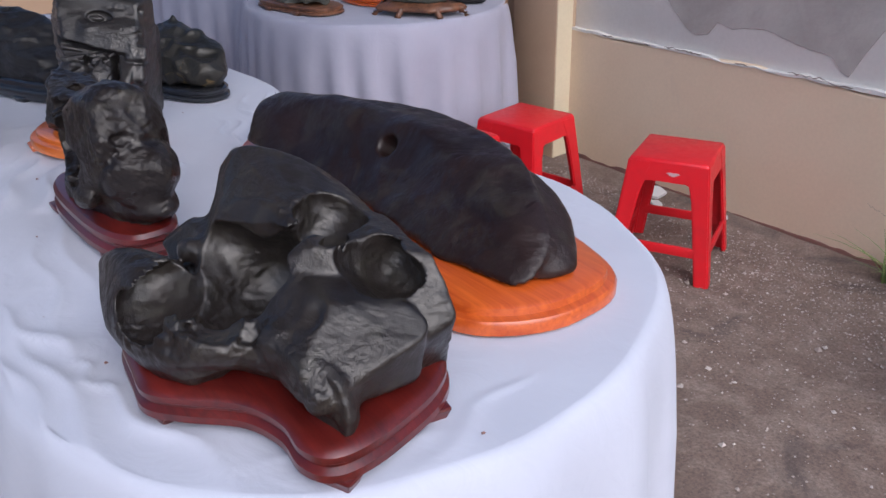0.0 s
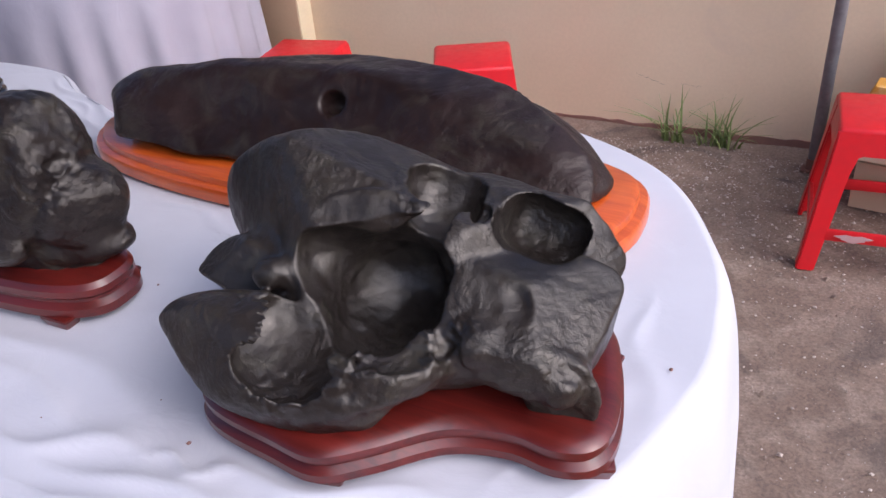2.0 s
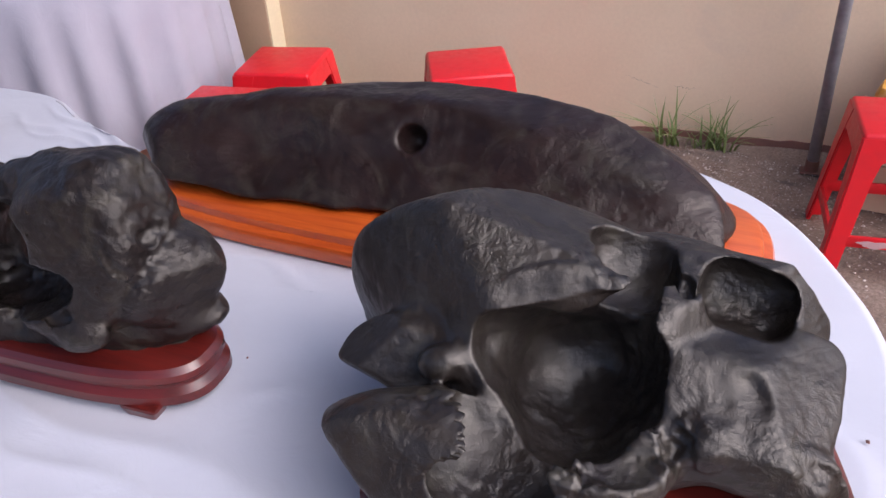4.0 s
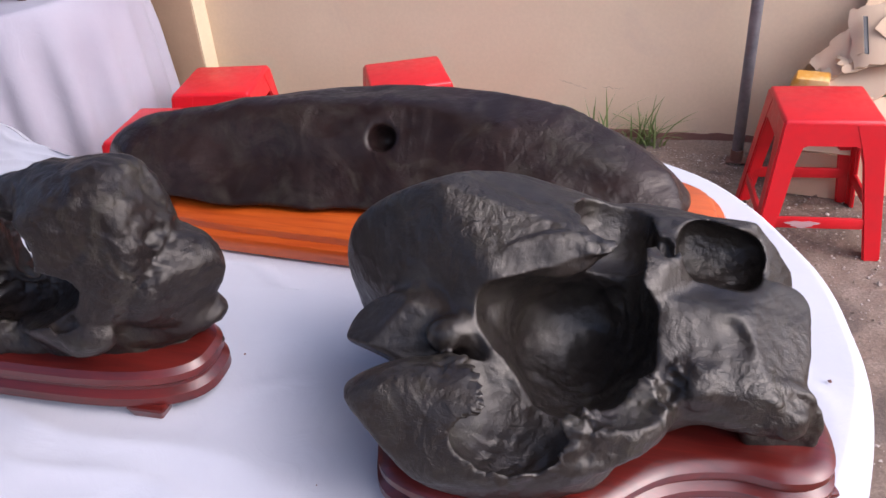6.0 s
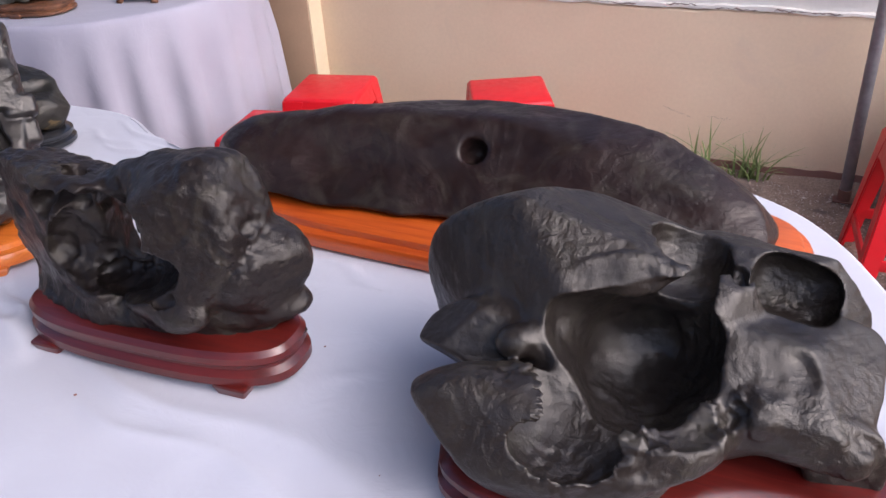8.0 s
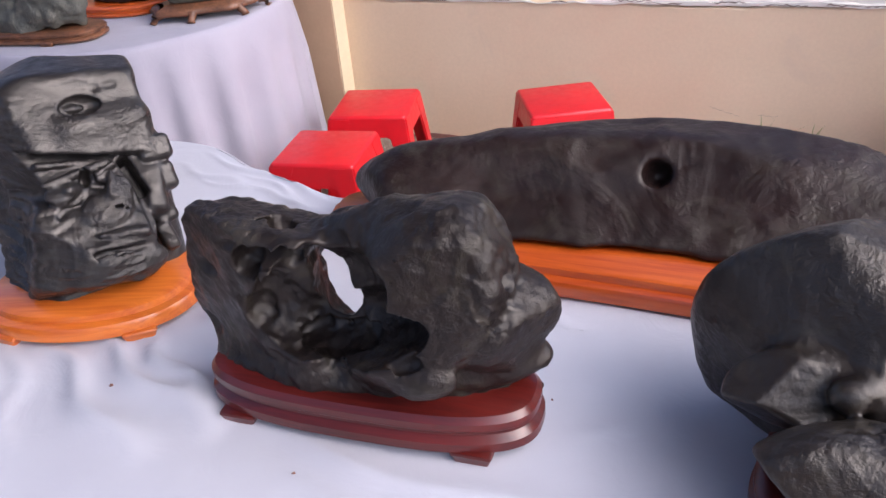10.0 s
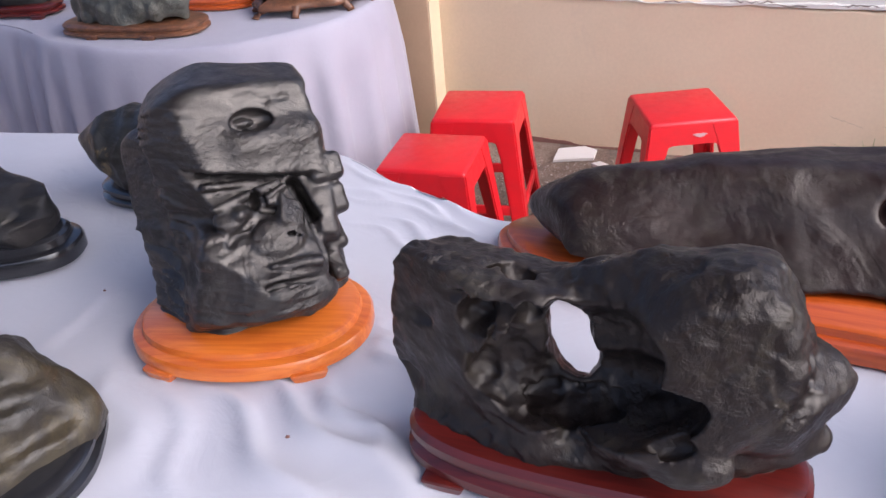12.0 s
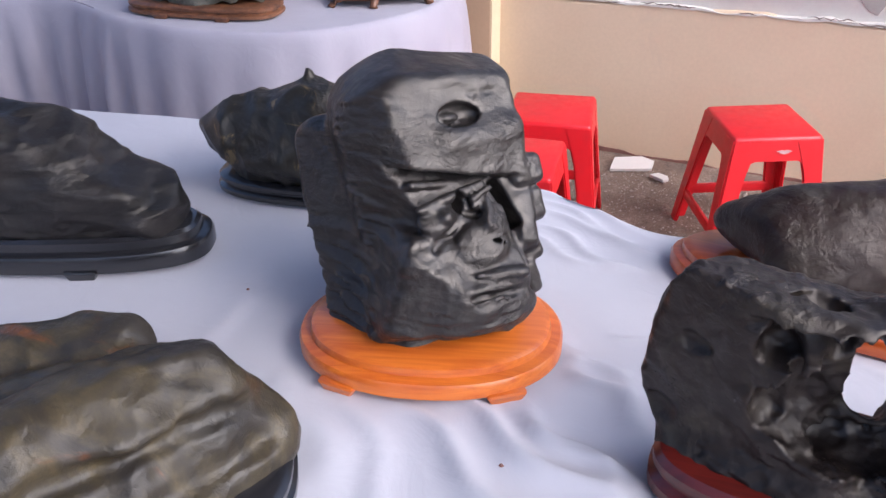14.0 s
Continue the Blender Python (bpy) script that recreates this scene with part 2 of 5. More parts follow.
def box_bm(sx, sy, sz, at=(0, 0, 0), bevel=0.0, segments=2, m=None):
    bm = bmesh.new()
    bmesh.ops.create_cube(bm, size=1.0)
    bmesh.ops.scale(bm, vec=(sx, sy, sz), verts=bm.verts)
    if bevel:
        bmesh.ops.bevel(bm, geom=list(bm.edges), offset=bevel, segments=segments, affect="EDGES", profile=0.5)
    if m is not None:
        bmesh.ops.transform(bm, matrix=m, verts=bm.verts)
    bmesh.ops.translate(bm, vec=at, verts=bm.verts)
    return bm


def joined(*bms):
    """Several bmeshes as one."""
    out = bmesh.new()
    for b in bms:
        me = bpy.data.meshes.new("tmp")
        b.to_mesh(me)
        b.free()
        out.from_mesh(me)
        bpy.data.meshes.remove(me)
    return out


def closed_curve(points, count):
    """A smooth closed curve through the points, as an array of count rows."""
    p = np.array(points, float)
    n = len(p)
    d = np.linalg.norm(np.roll(p, -1, 0) - p, axis=1)
    at = np.concatenate([[0], np.cumsum(d)])
    s = np.linspace(0, at[-1], count, endpoint=False)
    i = np.clip(np.searchsorted(at, s, "right") - 1, 0, n - 1)
    f = ((s - at[i]) / d[i])[:, None]
    a, b, c, e = p[(i - 1) % n], p[i], p[(i + 1) % n], p[(i + 2) % n]
    return 0.5 * (2 * b + (c - a) * f + (2 * a - 5 * b + 4 * c - e) * f ** 2 + (3 * b - a - 3 * c + e) * f ** 3)


def oval(a, b, count=72, power=2.4):
    """A rounded oval of half sizes a and b about the origin."""
    t = np.linspace(0, 2 * np.pi, count, endpoint=False)
    c, s = np.cos(t), np.sin(t)
    return np.stack([a * np.sign(c) * np.abs(c) ** (2 / power), b * np.sign(s) * np.abs(s) ** (2 / power)], 1)


def inset(curve, d):
    """The closed curve, counter-clockwise, moved inwards by d."""
    t = np.roll(curve, -1, 0) - np.roll(curve, 1, 0)
    t /= np.linalg.norm(t, axis=1)[:, None] + 1e-9
    return curve + d * np.stack([-t[:, 1], t[:, 0]], 1)


def loft_mesh(name, rings, cap_first=True, cap_last=True):
    """A mesh through rings of equal length, each an array of (x, y, z)."""
    n, k = len(rings[0]), len(rings)
    verts = np.concatenate(rings)
    faces = []
    for j in range(k - 1):
        for i in range(n):
            q = (i + 1) % n
            faces.append((j * n + i, j * n + q, (j + 1) * n + q, (j + 1) * n + i))
    if cap_first:
        faces.append(tuple(reversed(range(n))))
    if cap_last:
        faces.append(tuple((k - 1) * n + i for i in range(n)))
    me = bpy.data.meshes.new(name)
    me.from_pydata([tuple(v) for v in verts], [], faces)
    me.update()
    return me


def flat(curve, z):
    return np.column_stack([curve, np.full(len(curve), z) if np.isscalar(z) else z])


def tube_bm(points, radii, sides=12):
    """A tube through 3D points with the given radii, closed at both ends."""
    bm = bmesh.new()
    pts = [Vector(p) for p in points]
    rings = []
    for i, p in enumerate(pts):
        d = (pts[min(i + 1, len(pts) - 1)] - pts[max(i - 1, 0)]).normalized()
        a = d.orthogonal().normalized()
        b = d.cross(a)
        r = radii[i] if not np.isscalar(radii) else radii
        rings.append([bm.verts.new(p + r * (math.cos(t) * a + math.sin(t) * b)) for t in np.linspace(0, 2 * math.pi, sides, endpoint=False)])
    for a, b in zip(rings, rings[1:]):
        for i in range(sides):
            bm.faces.new((a[i], a[(i + 1) % sides], b[(i + 1) % sides], b[i]))
    bm.faces.new(reversed(rings[0]))
    bm.faces.new(rings[-1])
    bmesh.ops.recalc_face_normals(bm, faces=bm.faces)
    return bm


# ---- stones: solid shapes blended in a field and skinned ----
LATTICE = np.random.RandomState(7).rand(32, 32, 32).astype(np.float32)


def lattice(p):
    i = np.floor(p).astype(int)
    f = (p - i).astype(np.float32)
    f = f * f * (3 - 2 * f)
    i &= 31
    j = (i + 1) & 31
    x, y, z = f[:, 0], f[:, 1], f[:, 2]
    c = lambda a, b, d: LATTICE[a[:, 0], b[:, 1], d[:, 2]]
    return ((c(i, i, i) * (1 - x) + c(j, i, i) * x) * (1 - y) + (c(i, j, i) * (1 - x) + c(j, j, i) * x) * y) * (1 - z) + \
           ((c(i, i, j) * (1 - x) + c(j, i, j) * x) * (1 - y) + (c(i, j, j) * (1 - x) + c(j, j, j) * x) * y) * z


def fbm(p, scale, octaves=3, shift=0.0, gain=0.5):
    """Layered noise from -1 to 1 at the points p."""
    out, amp, total = 0, 1.0, 0
    for k in range(octaves):
        out = out + amp * (lattice(p * scale * 2 ** k + shift + 11.3 * k) * 2 - 1)
        total += amp
        amp *= gain
    return out / total


def ridged(p, scale, octaves=3, shift=0.0):
    return 1 - 2 * np.abs(fbm(p, scale, octaves, shift))


def cell_distance(p, size, shift=0.0):
    """The distance to the nearest and the next of points strewn one to a cell, in cells."""
    q = p / size + shift
    i = np.floor(q).astype(int)
    f1, f2 = np.full(len(p), 9.0), np.full(len(p), 9.0)
    for a in (-1, 0, 1):
        for b in (-1, 0, 1):
            for c in (-1, 0, 1):
                k = i + np.array((a, b, c))
                off = np.stack([LATTICE[(k[:, 0] + 5 * m) & 31, (k[:, 1] + 9 * m) & 31, (k[:, 2] + 13 * m) & 31] for m in range(3)], 1)
                d = np.linalg.norm(k + off - q, axis=1)
                f2 = np.minimum(f2, np.maximum(f1, d))
                f1 = np.minimum(f1, d)
    return f1, f2


def scallops(p, size, depth, shift=0.0, warp=0.35):
    """Shallow dents that meet in crisp ridges."""
    w = np.stack([fbm(p, 0.7 / size, 2, shift + 3 * m) for m in range(3)], 1) * size * warp
    f1, f2 = cell_distance(p + w, size, shift)
    return depth * (1 - np.clip(f1 / 0.75, 0, 1) ** 2)


def turned(p, centre, rz=0, ry=0, rx=0):
    m = np.array(Euler([radians(rx), radians(ry), radians(rz)]).to_matrix())
    return (p - np.array(centre)) @ m


def warped(p, scale, by, shift=0.0):
    """The points p pushed about by soft noise."""
    return p + by * np.stack([fbm(p, scale, 2, shift + 7.7 * m) for m in range(3)], 1)


def ell(p, centre, radii, rz=0, ry=0, rx=0):
    """The distance to an ellipsoid, nearly."""
    q = turned(p, centre, rz, ry, rx)
    r = np.array(radii)
    k0 = np.linalg.norm(q / r, axis=1)
    k1 = np.linalg.norm(q / r ** 2, axis=1)
    return k0 * (k0 - 1) / (k1 + 1e-9)


def block(p, centre, half, rounding, rz=0, ry=0, rx=0):
    q = np.abs(turned(p, centre, rz, ry, rx)) - np.array(half) + rounding
    return np.linalg.norm(np.maximum(q, 0), axis=1) + np.minimum(q.max(1), 0) - rounding


def capsule(p, a, b, ra, rb):
    a, b = np.array(a), np.array(b)
    t = np.clip(((p - a) @ (b - a)) / ((b - a) @ (b - a)), 0, 1)
    return np.linalg.norm(p - a - t[:, None] * (b - a), axis=1) - (ra + (rb - ra) * t)


def half_space(p, at, normal):
    n = np.array(normal, float)
    return (p - np.array(at)) @ (n / np.linalg.norm(n))


def join(a, b, k):
    h = np.clip(0.5 + 0.5 * (b - a) / k, 0, 1)
    return b + (a - b) * h - k * h * (1 - h)


def both(a, b, k):
    return -join(-a, -b, k)


def carve(a, b, k):
    return -join(-a, b, k)


def skinned(name, lo, hi, step, field, detail, origin):
    """Skins field(p) < 0 between lo and hi; detail(p) is added close to the surface. Vertices are relative to origin."""
    lo, hi = np.array(lo, float), np.array(hi, float)
    n = np.ceil((hi - lo) / step).astype(int) + 1
    ax = [lo[k] + step * np.arange(n[k]) for k in range(3)]
    p = np.stack(np.meshgrid(*ax, indexing="ij"), -1).reshape(-1, 3)
    v = field(p)
    near = np.abs(v) < 0.03
    v[near] += detail(p[near])
    v = v.reshape(n)
    inside = v < 0
    corner = [(i, j, k) for i in (0, 1) for j in (0, 1) for k in (0, 1)]
    sl = lambda o: tuple(slice(o[k], n[k] - 1 + o[k]) for k in range(3))
    count = sum(inside[sl(o)].astype(int) for o in corner)
    active = (count > 0) & (count < 8)
    idx = np.argwhere(active)
    acc, num = np.zeros((len(idx), 3)), np.zeros(len(idx))
    for a in corner:
        for k in range(3):
            if a[k] == 0:
                b = list(a)
                b[k] = 1
                va = v[tuple((idx + a).T)]
                vb = v[tuple((idx + b).T)]
                cross = (va < 0) != (vb < 0)
                t = np.where(cross, va / np.where(cross, va - vb, 1), 0)
                q = np.tile(np.array(a, float), (len(idx), 1))
                q[:, k] = t
                acc += q * cross[:, None]
                num += cross
    verts = lo + (idx + acc / num[:, None]) * step - np.array(origin)
    number = np.full(active.shape, -1)
    number[active] = np.arange(len(idx))
    quads = []
    for k in range(3):
        u, w = (k + 1) % 3, (k + 2) % 3
        a = [slice(None)] * 3
        b = [slice(None)] * 3
        a[k], b[k] = slice(0, n[k] - 1), slice(1, n[k])
        edge = np.argwhere(inside[tuple(a)] != inside[tuple(b)])
        edge = edge[(edge[:, u] > 0) & (edge[:, w] > 0) & (edge[:, u] < n[u] - 1) & (edge[:, w] < n[w] - 1)]
        first = inside[tuple(edge.T)]
        ring = []
        for du, dw in ((0, 0), (1, 0), (1, 1), (0, 1)):
            c = edge.copy()
            c[:, u] -= du
            c[:, w] -= dw
            ring.append(number[tuple(c.T)])
        q = np.stack(ring, 1)
        q[~first] = q[~first][:, ::-1]
        quads.append(q)
    quads = np.concatenate(quads)
    me = bpy.data.meshes.new(name)
    me.from_pydata(verts.tolist(), [], quads.tolist())
    me.update()
    return me


def stone(name, label, material, lo, hi, step, field, detail, origin):
    me = skinned(name, lo, hi, step, field, detail, origin)
    ob = meshed(name, me, material)
    ob.matrix_world = pose(*origin)
    return tagged(ob, label, "stone", "stones on display")


def stand(label, curve, z, profile, feet, material, foot=(0.05, 0.03, 0.012), group="stone stands", turn=0.0, centre=(0, 0), foot_turn=None):
    """A moulded stand. curve: its outline about centre; profile: rows of inset and height over z; feet: places about centre."""
    root = empty("display_stand", centre[0], centre[1], z, turn)
    tagged(root, label, "display stand", group)
    cut = len(profile) // 2 + 1
    rings = [flat(inset(curve, d), h) for d, h in profile]
    meshed("plinth", loft_mesh("plinth", rings[:cut]), material, root, smooth=35)
    low = [flat(inset(curve, profile[cut - 1][0] + 0.0005), profile[cut - 1][1] - 0.001)]
    meshed("top_moulding", loft_mesh("top_moulding", low + rings[cut:]), material, root, smooth=35)
    for k, (x, y, a) in enumerate(feet):
        bm = box_bm(foot[0], foot[1], foot[2] + 0.006, bevel=0.004)
        for v in bm.verts:
            if v.co.z < 0:
                v.co.x *= 0.82
                v.co.y *= 0.82
        ob = part("foot", bm, material, root, smooth=35)
        ob.matrix_basis = pose(x, y, foot[2] / 2 + 0.001, 0, 0, a)
    return root


# ---- ground, wall and added shade canopy ----
TABLE = 0.775
WALL = 2.80


def ground_sheet():
    """One sheet: fine near the tables, coarse out to the horizon."""
    xs = np.concatenate([[-400, -120, -40, -15], np.arange(-7, 3.01, 0.05), [12, 40, 120, 400]])
    ys = np.concatenate([[-400, -120, -40, -12], np.arange(-1, 2.96, 0.05), [12, 40, 120, 400]])
    gx, gy = np.meshgrid(xs, ys, indexing="ij")
    p = np.stack([gx.ravel(), gy.ravel(), np.zeros(gx.size)], 1)
    z = 0.010 * fbm(p, 1.7, 4) + 0.004 * fbm(p, 9, 3)
    heap = np.exp(-((p[:, 1] - 2.8) / 0.12) ** 2)
    z = z - 0.004 + heap * (0.012 + 0.012 * fbm(p, 4, 3, 5.0))
    z = np.where(np.abs(p[:, 0]) + np.abs(p[:, 1]) > 20, 0.0, z)
    p[:, 2] = z
    nx, ny = len(xs), len(ys)
    faces = [(i * ny + j, (i + 1) * ny + j, (i + 1) * ny + j + 1, i * ny + j + 1) for i in range(nx - 1) for j in range(ny - 1)]
    me = bpy.data.meshes.new("ground")
    me.from_pydata(p.tolist(), [], faces)
    return tagged(meshed("ground", me, earth), "brown gritty earth with pale stone chips", "ground", kind="structure")


ground_sheet()


def wall_box(name, x0, x1, y0, y1, z0, z1, material, label):
    bm = box_bm(x1 - x0, y1 - y0, z1 - z0, ((x0 + x1) / 2, (y0 + y1) / 2, (z0 + z1) / 2), 0.004)
    ob = part(name, bm, material, smooth=35)
    return tagged(ob, label, "wall", kind="structure")


LEDGE = 0.62


def lower_wall():
    """The painted lower wall, with a chipped top edge."""
    xs = np.arange(-2.86, 6.0, 0.012)
    p = np.stack([xs, 0 * xs, 0 * xs], 1)
    rag = LEDGE + 0.010 * fbm(p, 9, 4) - 0.012 * np.clip(fbm(p, 3.1, 3, 4.0) * 3, 0, 1)
    front = WALL + 0.004 * fbm(p, 2.3, 3, 9.0)
    rows = [(front, -0.3 + 0 * xs), (front, rag - 0.006), (front + 0.006, rag), (WALL + 0.06 + 0 * xs, rag + 0.002), (WALL + 0.06 + 0 * xs, -0.3 + 0 * xs)]
    verts, faces, n = [], [], len(xs)
    for y, z in rows:
        verts += list(zip(xs, y, z))
    for j in range(len(rows) - 1):
        for i in range(n - 1):
            faces.append((j * n + i, j * n + i + 1, (j + 1) * n + i + 1, (j + 1) * n + i))
    faces.append(tuple(j * n for j in range(len(rows))))
    faces.append(tuple(j * n + n - 1 for j in reversed(range(len(rows)))))
    me = bpy.data.meshes.new("wall_lower")
    me.from_pydata(verts, [], faces)
    bm = bmesh.new()
    bm.from_mesh(me)
    bmesh.ops.recalc_face_normals(bm, faces=bm.faces)
    bm.to_mesh(me)
    bm.free()
    return tagged(meshed("wall_lower", me, peach_wall, smooth=35), "peach painted plaster wall with chipped top edge", "wall", kind="structure")


lower_wall()
wall_box("wall_upper", -2.86, 6.0, WALL + 0.022, WALL + 0.26, 0.0, 1.95, pale_wall, "chalky white plaster wall with peeled patches")
wall_box("wall_left", -9.0, -3.16, WALL, WALL + 0.26, -0.3, 1.95, tan_wall, "tan painted plaster wall")
wall_box("pilaster", -3.16, -2.86, 2.70, WALL + 0.26, -0.3, 2.05, tan_wall, "tan pilaster with its lit side coloured cream")
# Thin slab in cream tone: the light on the pilaster's side as colour.
side = part("pilaster_side", box_bm(0.006, 0.096, 2.3, (-2.857, 2.752, 0.88), 0.001), lit_side_wall, smooth=False)
tagged(side, "pilaster side coloured cream for the light on it", "wall", kind="structure")


def wall_footing():
    """The reddish worn strip along the foot of the wall."""
    xs = np.arange(-2.86, 4.0, 0.02)
    p = np.stack([xs, 0 * xs, 0 * xs], 1)
    top = 0.012 + 0.045 * np.clip(fbm(p, 2.0, 4, 2.0) + 0.05, 0, 1) + 0.012 * fbm(p, 12, 2)
    verts = [(x, WALL - 0.008 - 0.006 * math.sin(5 * x), -0.1) for x in xs] + [(x, WALL - 0.006, max(z, 0.005)) for x, z in zip(xs, top)] + [(x, WALL + 0.02, max(z, 0.005)) for x, z in zip(xs, top)]
    n = len(xs)
    faces = [(j * n + i, j * n + i + 1, (j + 1) * n + i + 1, (j + 1) * n + i) for j in range(2) for i in range(n - 1)]
    me = bpy.data.meshes.new("baseboard")
    me.from_pydata(verts, [], faces)
    return tagged(meshed("baseboard", me, footing, smooth=False), "worn reddish footing along the wall", "footing", kind="structure")


wall_footing()


# Unseen overhead; two panels sized and placed to shade the tables.
def canopy():
    root = joined(box_bm(2.85, 2.30, 0.02, (-1.905, -0.15, 2.8), 0.004), box_bm(1.8, 1.30, 0.02, (-2.60, 1.65, 2.8), 0.004))
    return tagged(part("canopy", root, shade_canopy_cloth, smooth=False), "unseen grey canopy panels, added overhead to shade the tables", "canopy", kind="structure")


canopy()
# Out of view: the back wall is added to cut sky light from behind.
wall_box("wall_back", -9.0, 4.6, -4.4, -4.2, -0.3, 1.1, footing, "unseen plain dark wall, added to cut low sky light")
wall_box("wall_end", -9.2, -9.0, -4.4, 3.06, -0.3, 1.95, tan_wall, "plain plaster wall at the yard's end")


# ---- tables with their cloths ----
def tablecloth(label, points, spine, top, hem, folds, flare, amp, seed, crease, material=white_cloth):
    """A draped cloth: a flat top inside the outline, a round rim and a folded skirt down to hem."""
    n = 720
    edge = closed_curve(points, n)
    a, b = np.array(spine[0]), np.array(spine[1])
    t = np.clip(((edge - a) @ (b - a)) / max((b - a) @ (b - a), 1e-9), 0, 1)
    heart = a + t[:, None] * (b - a)
    k = np.arange(n) / n
    length = np.linalg.norm(np.roll(edge, -1, 0) - edge, axis=1).sum()
    ang = 2 * np.pi * k
    circle = np.stack([np.cos(ang), np.sin(ang), 0 * ang], 1)
    wave = np.sin(2 * np.pi * folds * k + 2.6 * fbm(circle, 3.0, 2, seed))
    wave = np.sign(wave) * np.abs(wave) ** 0.8 * (0.65 + 0.6 * fbm(circle, 5, 2, seed + 5))
    rings = []
    for s in np.concatenate([np.linspace(0.02, 0.9, 110), np.linspace(0.91, 0.975, 8)]):
        q = heart + (edge - heart) * s
        rings.append(np.column_stack([q, np.full(n, top) + crease(q)]))
    drop = top - hem
    for d in np.concatenate([[0.0, 0.003, 0.008, 0.016, 0.03], np.linspace(0.05, drop, 30)]):
        out = 0.010 * (1 - math.exp(-d / 0.005)) + 0.022 * (1 - math.exp(-d / 0.05)) + flare * d
        grow = min(1.0, d / 0.25)
        q = inset(edge, 0.012 - out)
        off = amp * grow * wave * (0.6 + 0.4 * d / drop)
        q = inset(q, -off[:, None])
        z = top - d + (crease(edge) * max(0.0, 1 - d / 0.05))
        z = z + 0.01 * fbm(circle, 4, 2, seed + 2) * grow * (d / drop)
        rings.append(np.column_stack([q, z]))
    me = loft_mesh("tablecloth", rings, True, False)
    ob = meshed("tablecloth", me, material)
    return tagged(ob, label, "tablecloth", "tablecloths")


def round_table(label, x, y, r, top):
    root = empty("round_table", x, y, 0)
    tagged(root, label, "table", "round tables")
    part("tabletop", joined(box_bm(0.02, 0.02, 0.02, (0, 0, top - 0.02)), tube_bm([(0, 0, top - 0.03), (0, 0, top - 0.004)], r, 64)), table_wood, root, smooth=35)
    for a in (45, 135, 225, 315):
        c, s = math.cos(radians(a)), math.sin(radians(a))
        part("leg", tube_bm([(0.55 * r * c, 0.55 * r * s, 0), (0.5 * r * c, 0.5 * r * s, top - 0.03)], 0.016, 10), steel, root)
    return root


def wrinkle(p, lines):
    """The height of long soft creases. Each line: start, end, width, height."""
    z = np.zeros(len(p))
    for ax, ay, bx, by, w, h in lines:
        a, b = np.array((ax, ay)), np.array((bx, by))
        d = b - a
        t = ((p - a) @ d) / (d @ d)
        side_d = ((p - a) @ np.array((-d[1], d[0]))) / np.linalg.norm(d)
        side_d = side_d + 0.012 * np.sin(9 * t + ax * 20)
        fade = np.clip(np.minimum(t + 0.15, 1 - t) * 3, 0, 1)
        z += h * fade * np.exp(-np.abs(side_d / (w * (0.6 + 0.8 * np.clip(t, 0, 1)))) ** 1.45)
    return z


def main_crease(q):
    p3 = np.column_stack([q, 0 * q[:, 0]])
    along_edge = [(-2.187, 0.952, -1.81, 0.815, 0.010, 0.007), (-2.134, 0.854, -1.82, 0.785, 0.010, 0.007), (-2.06, 0.886, -1.77, 0.735, 0.008, 0.006),
                  (-2.025, 0.791, -1.80, 0.685, 0.010, 0.007), (-2.087, 0.767, -1.87, 0.695, 0.008, 0.005), (-2.24, 0.90, -2.02, 0.835, 0.012, 0.005)]
    from_stand = [(-1.989, 0.346, -1.70, 0.228, 0.017, 0.016), (-1.912, 0.354, -1.69, 0.256, 0.011, 0.010), (-2.035, 0.308, -1.77, 0.160, 0.018, 0.015),
                  (-1.907, 0.37, -1.74, 0.265, 0.012, 0.010), (-1.882, 0.472, -1.745, 0.380, 0.015, 0.011), (-1.91, 0.512, -1.77, 0.435, 0.011, 0.008),
                  (-2.203, 0.287, -2.02, 0.160, 0.030, 0.010), (-2.10, 0.300, -1.93, 0.110, 0.012, 0.006), (-1.85, 0.56, -1.74, 0.52, 0.010, 0.006)]
    before = [(-1.18, 0.102, -0.76, 0.130, 0.020, 0.011), (-1.00, 0.160, -0.72, 0.232, 0.014, 0.008), (-1.20, 0.065, -0.82, 0.082, 0.016, 0.010),
              (-1.32, 0.088, -1.07, 0.160, 0.016, 0.009), (-1.62, 0.246, -1.10, 0.206, 0.026, 0.009), (-1.54, 0.190, -1.12, 0.150, 0.018, 0.006), (-1.10, 0.145, -0.98, 0.165, 0.010, 0.006)]
    thin = [(-1.53, 0.613, -1.28, 0.548, 0.009, 0.004), (-0.70, 0.62, -0.62, 0.38, 0.012, 0.003), (-0.74, 0.26, -0.64, 0.50, 0.010, 0.003),
            (-1.22, 0.46, -1.30, 0.30, 0.010, 0.003), (-2.32, 0.26, -2.42, 0.60, 0.016, 0.003)]
    return 0.0016 * fbm(p3, 5, 3, 3.0) + 0.0010 * fbm(p3, 14, 2, 6.0) + wrinkle(q, along_edge + from_stand + before + thin)


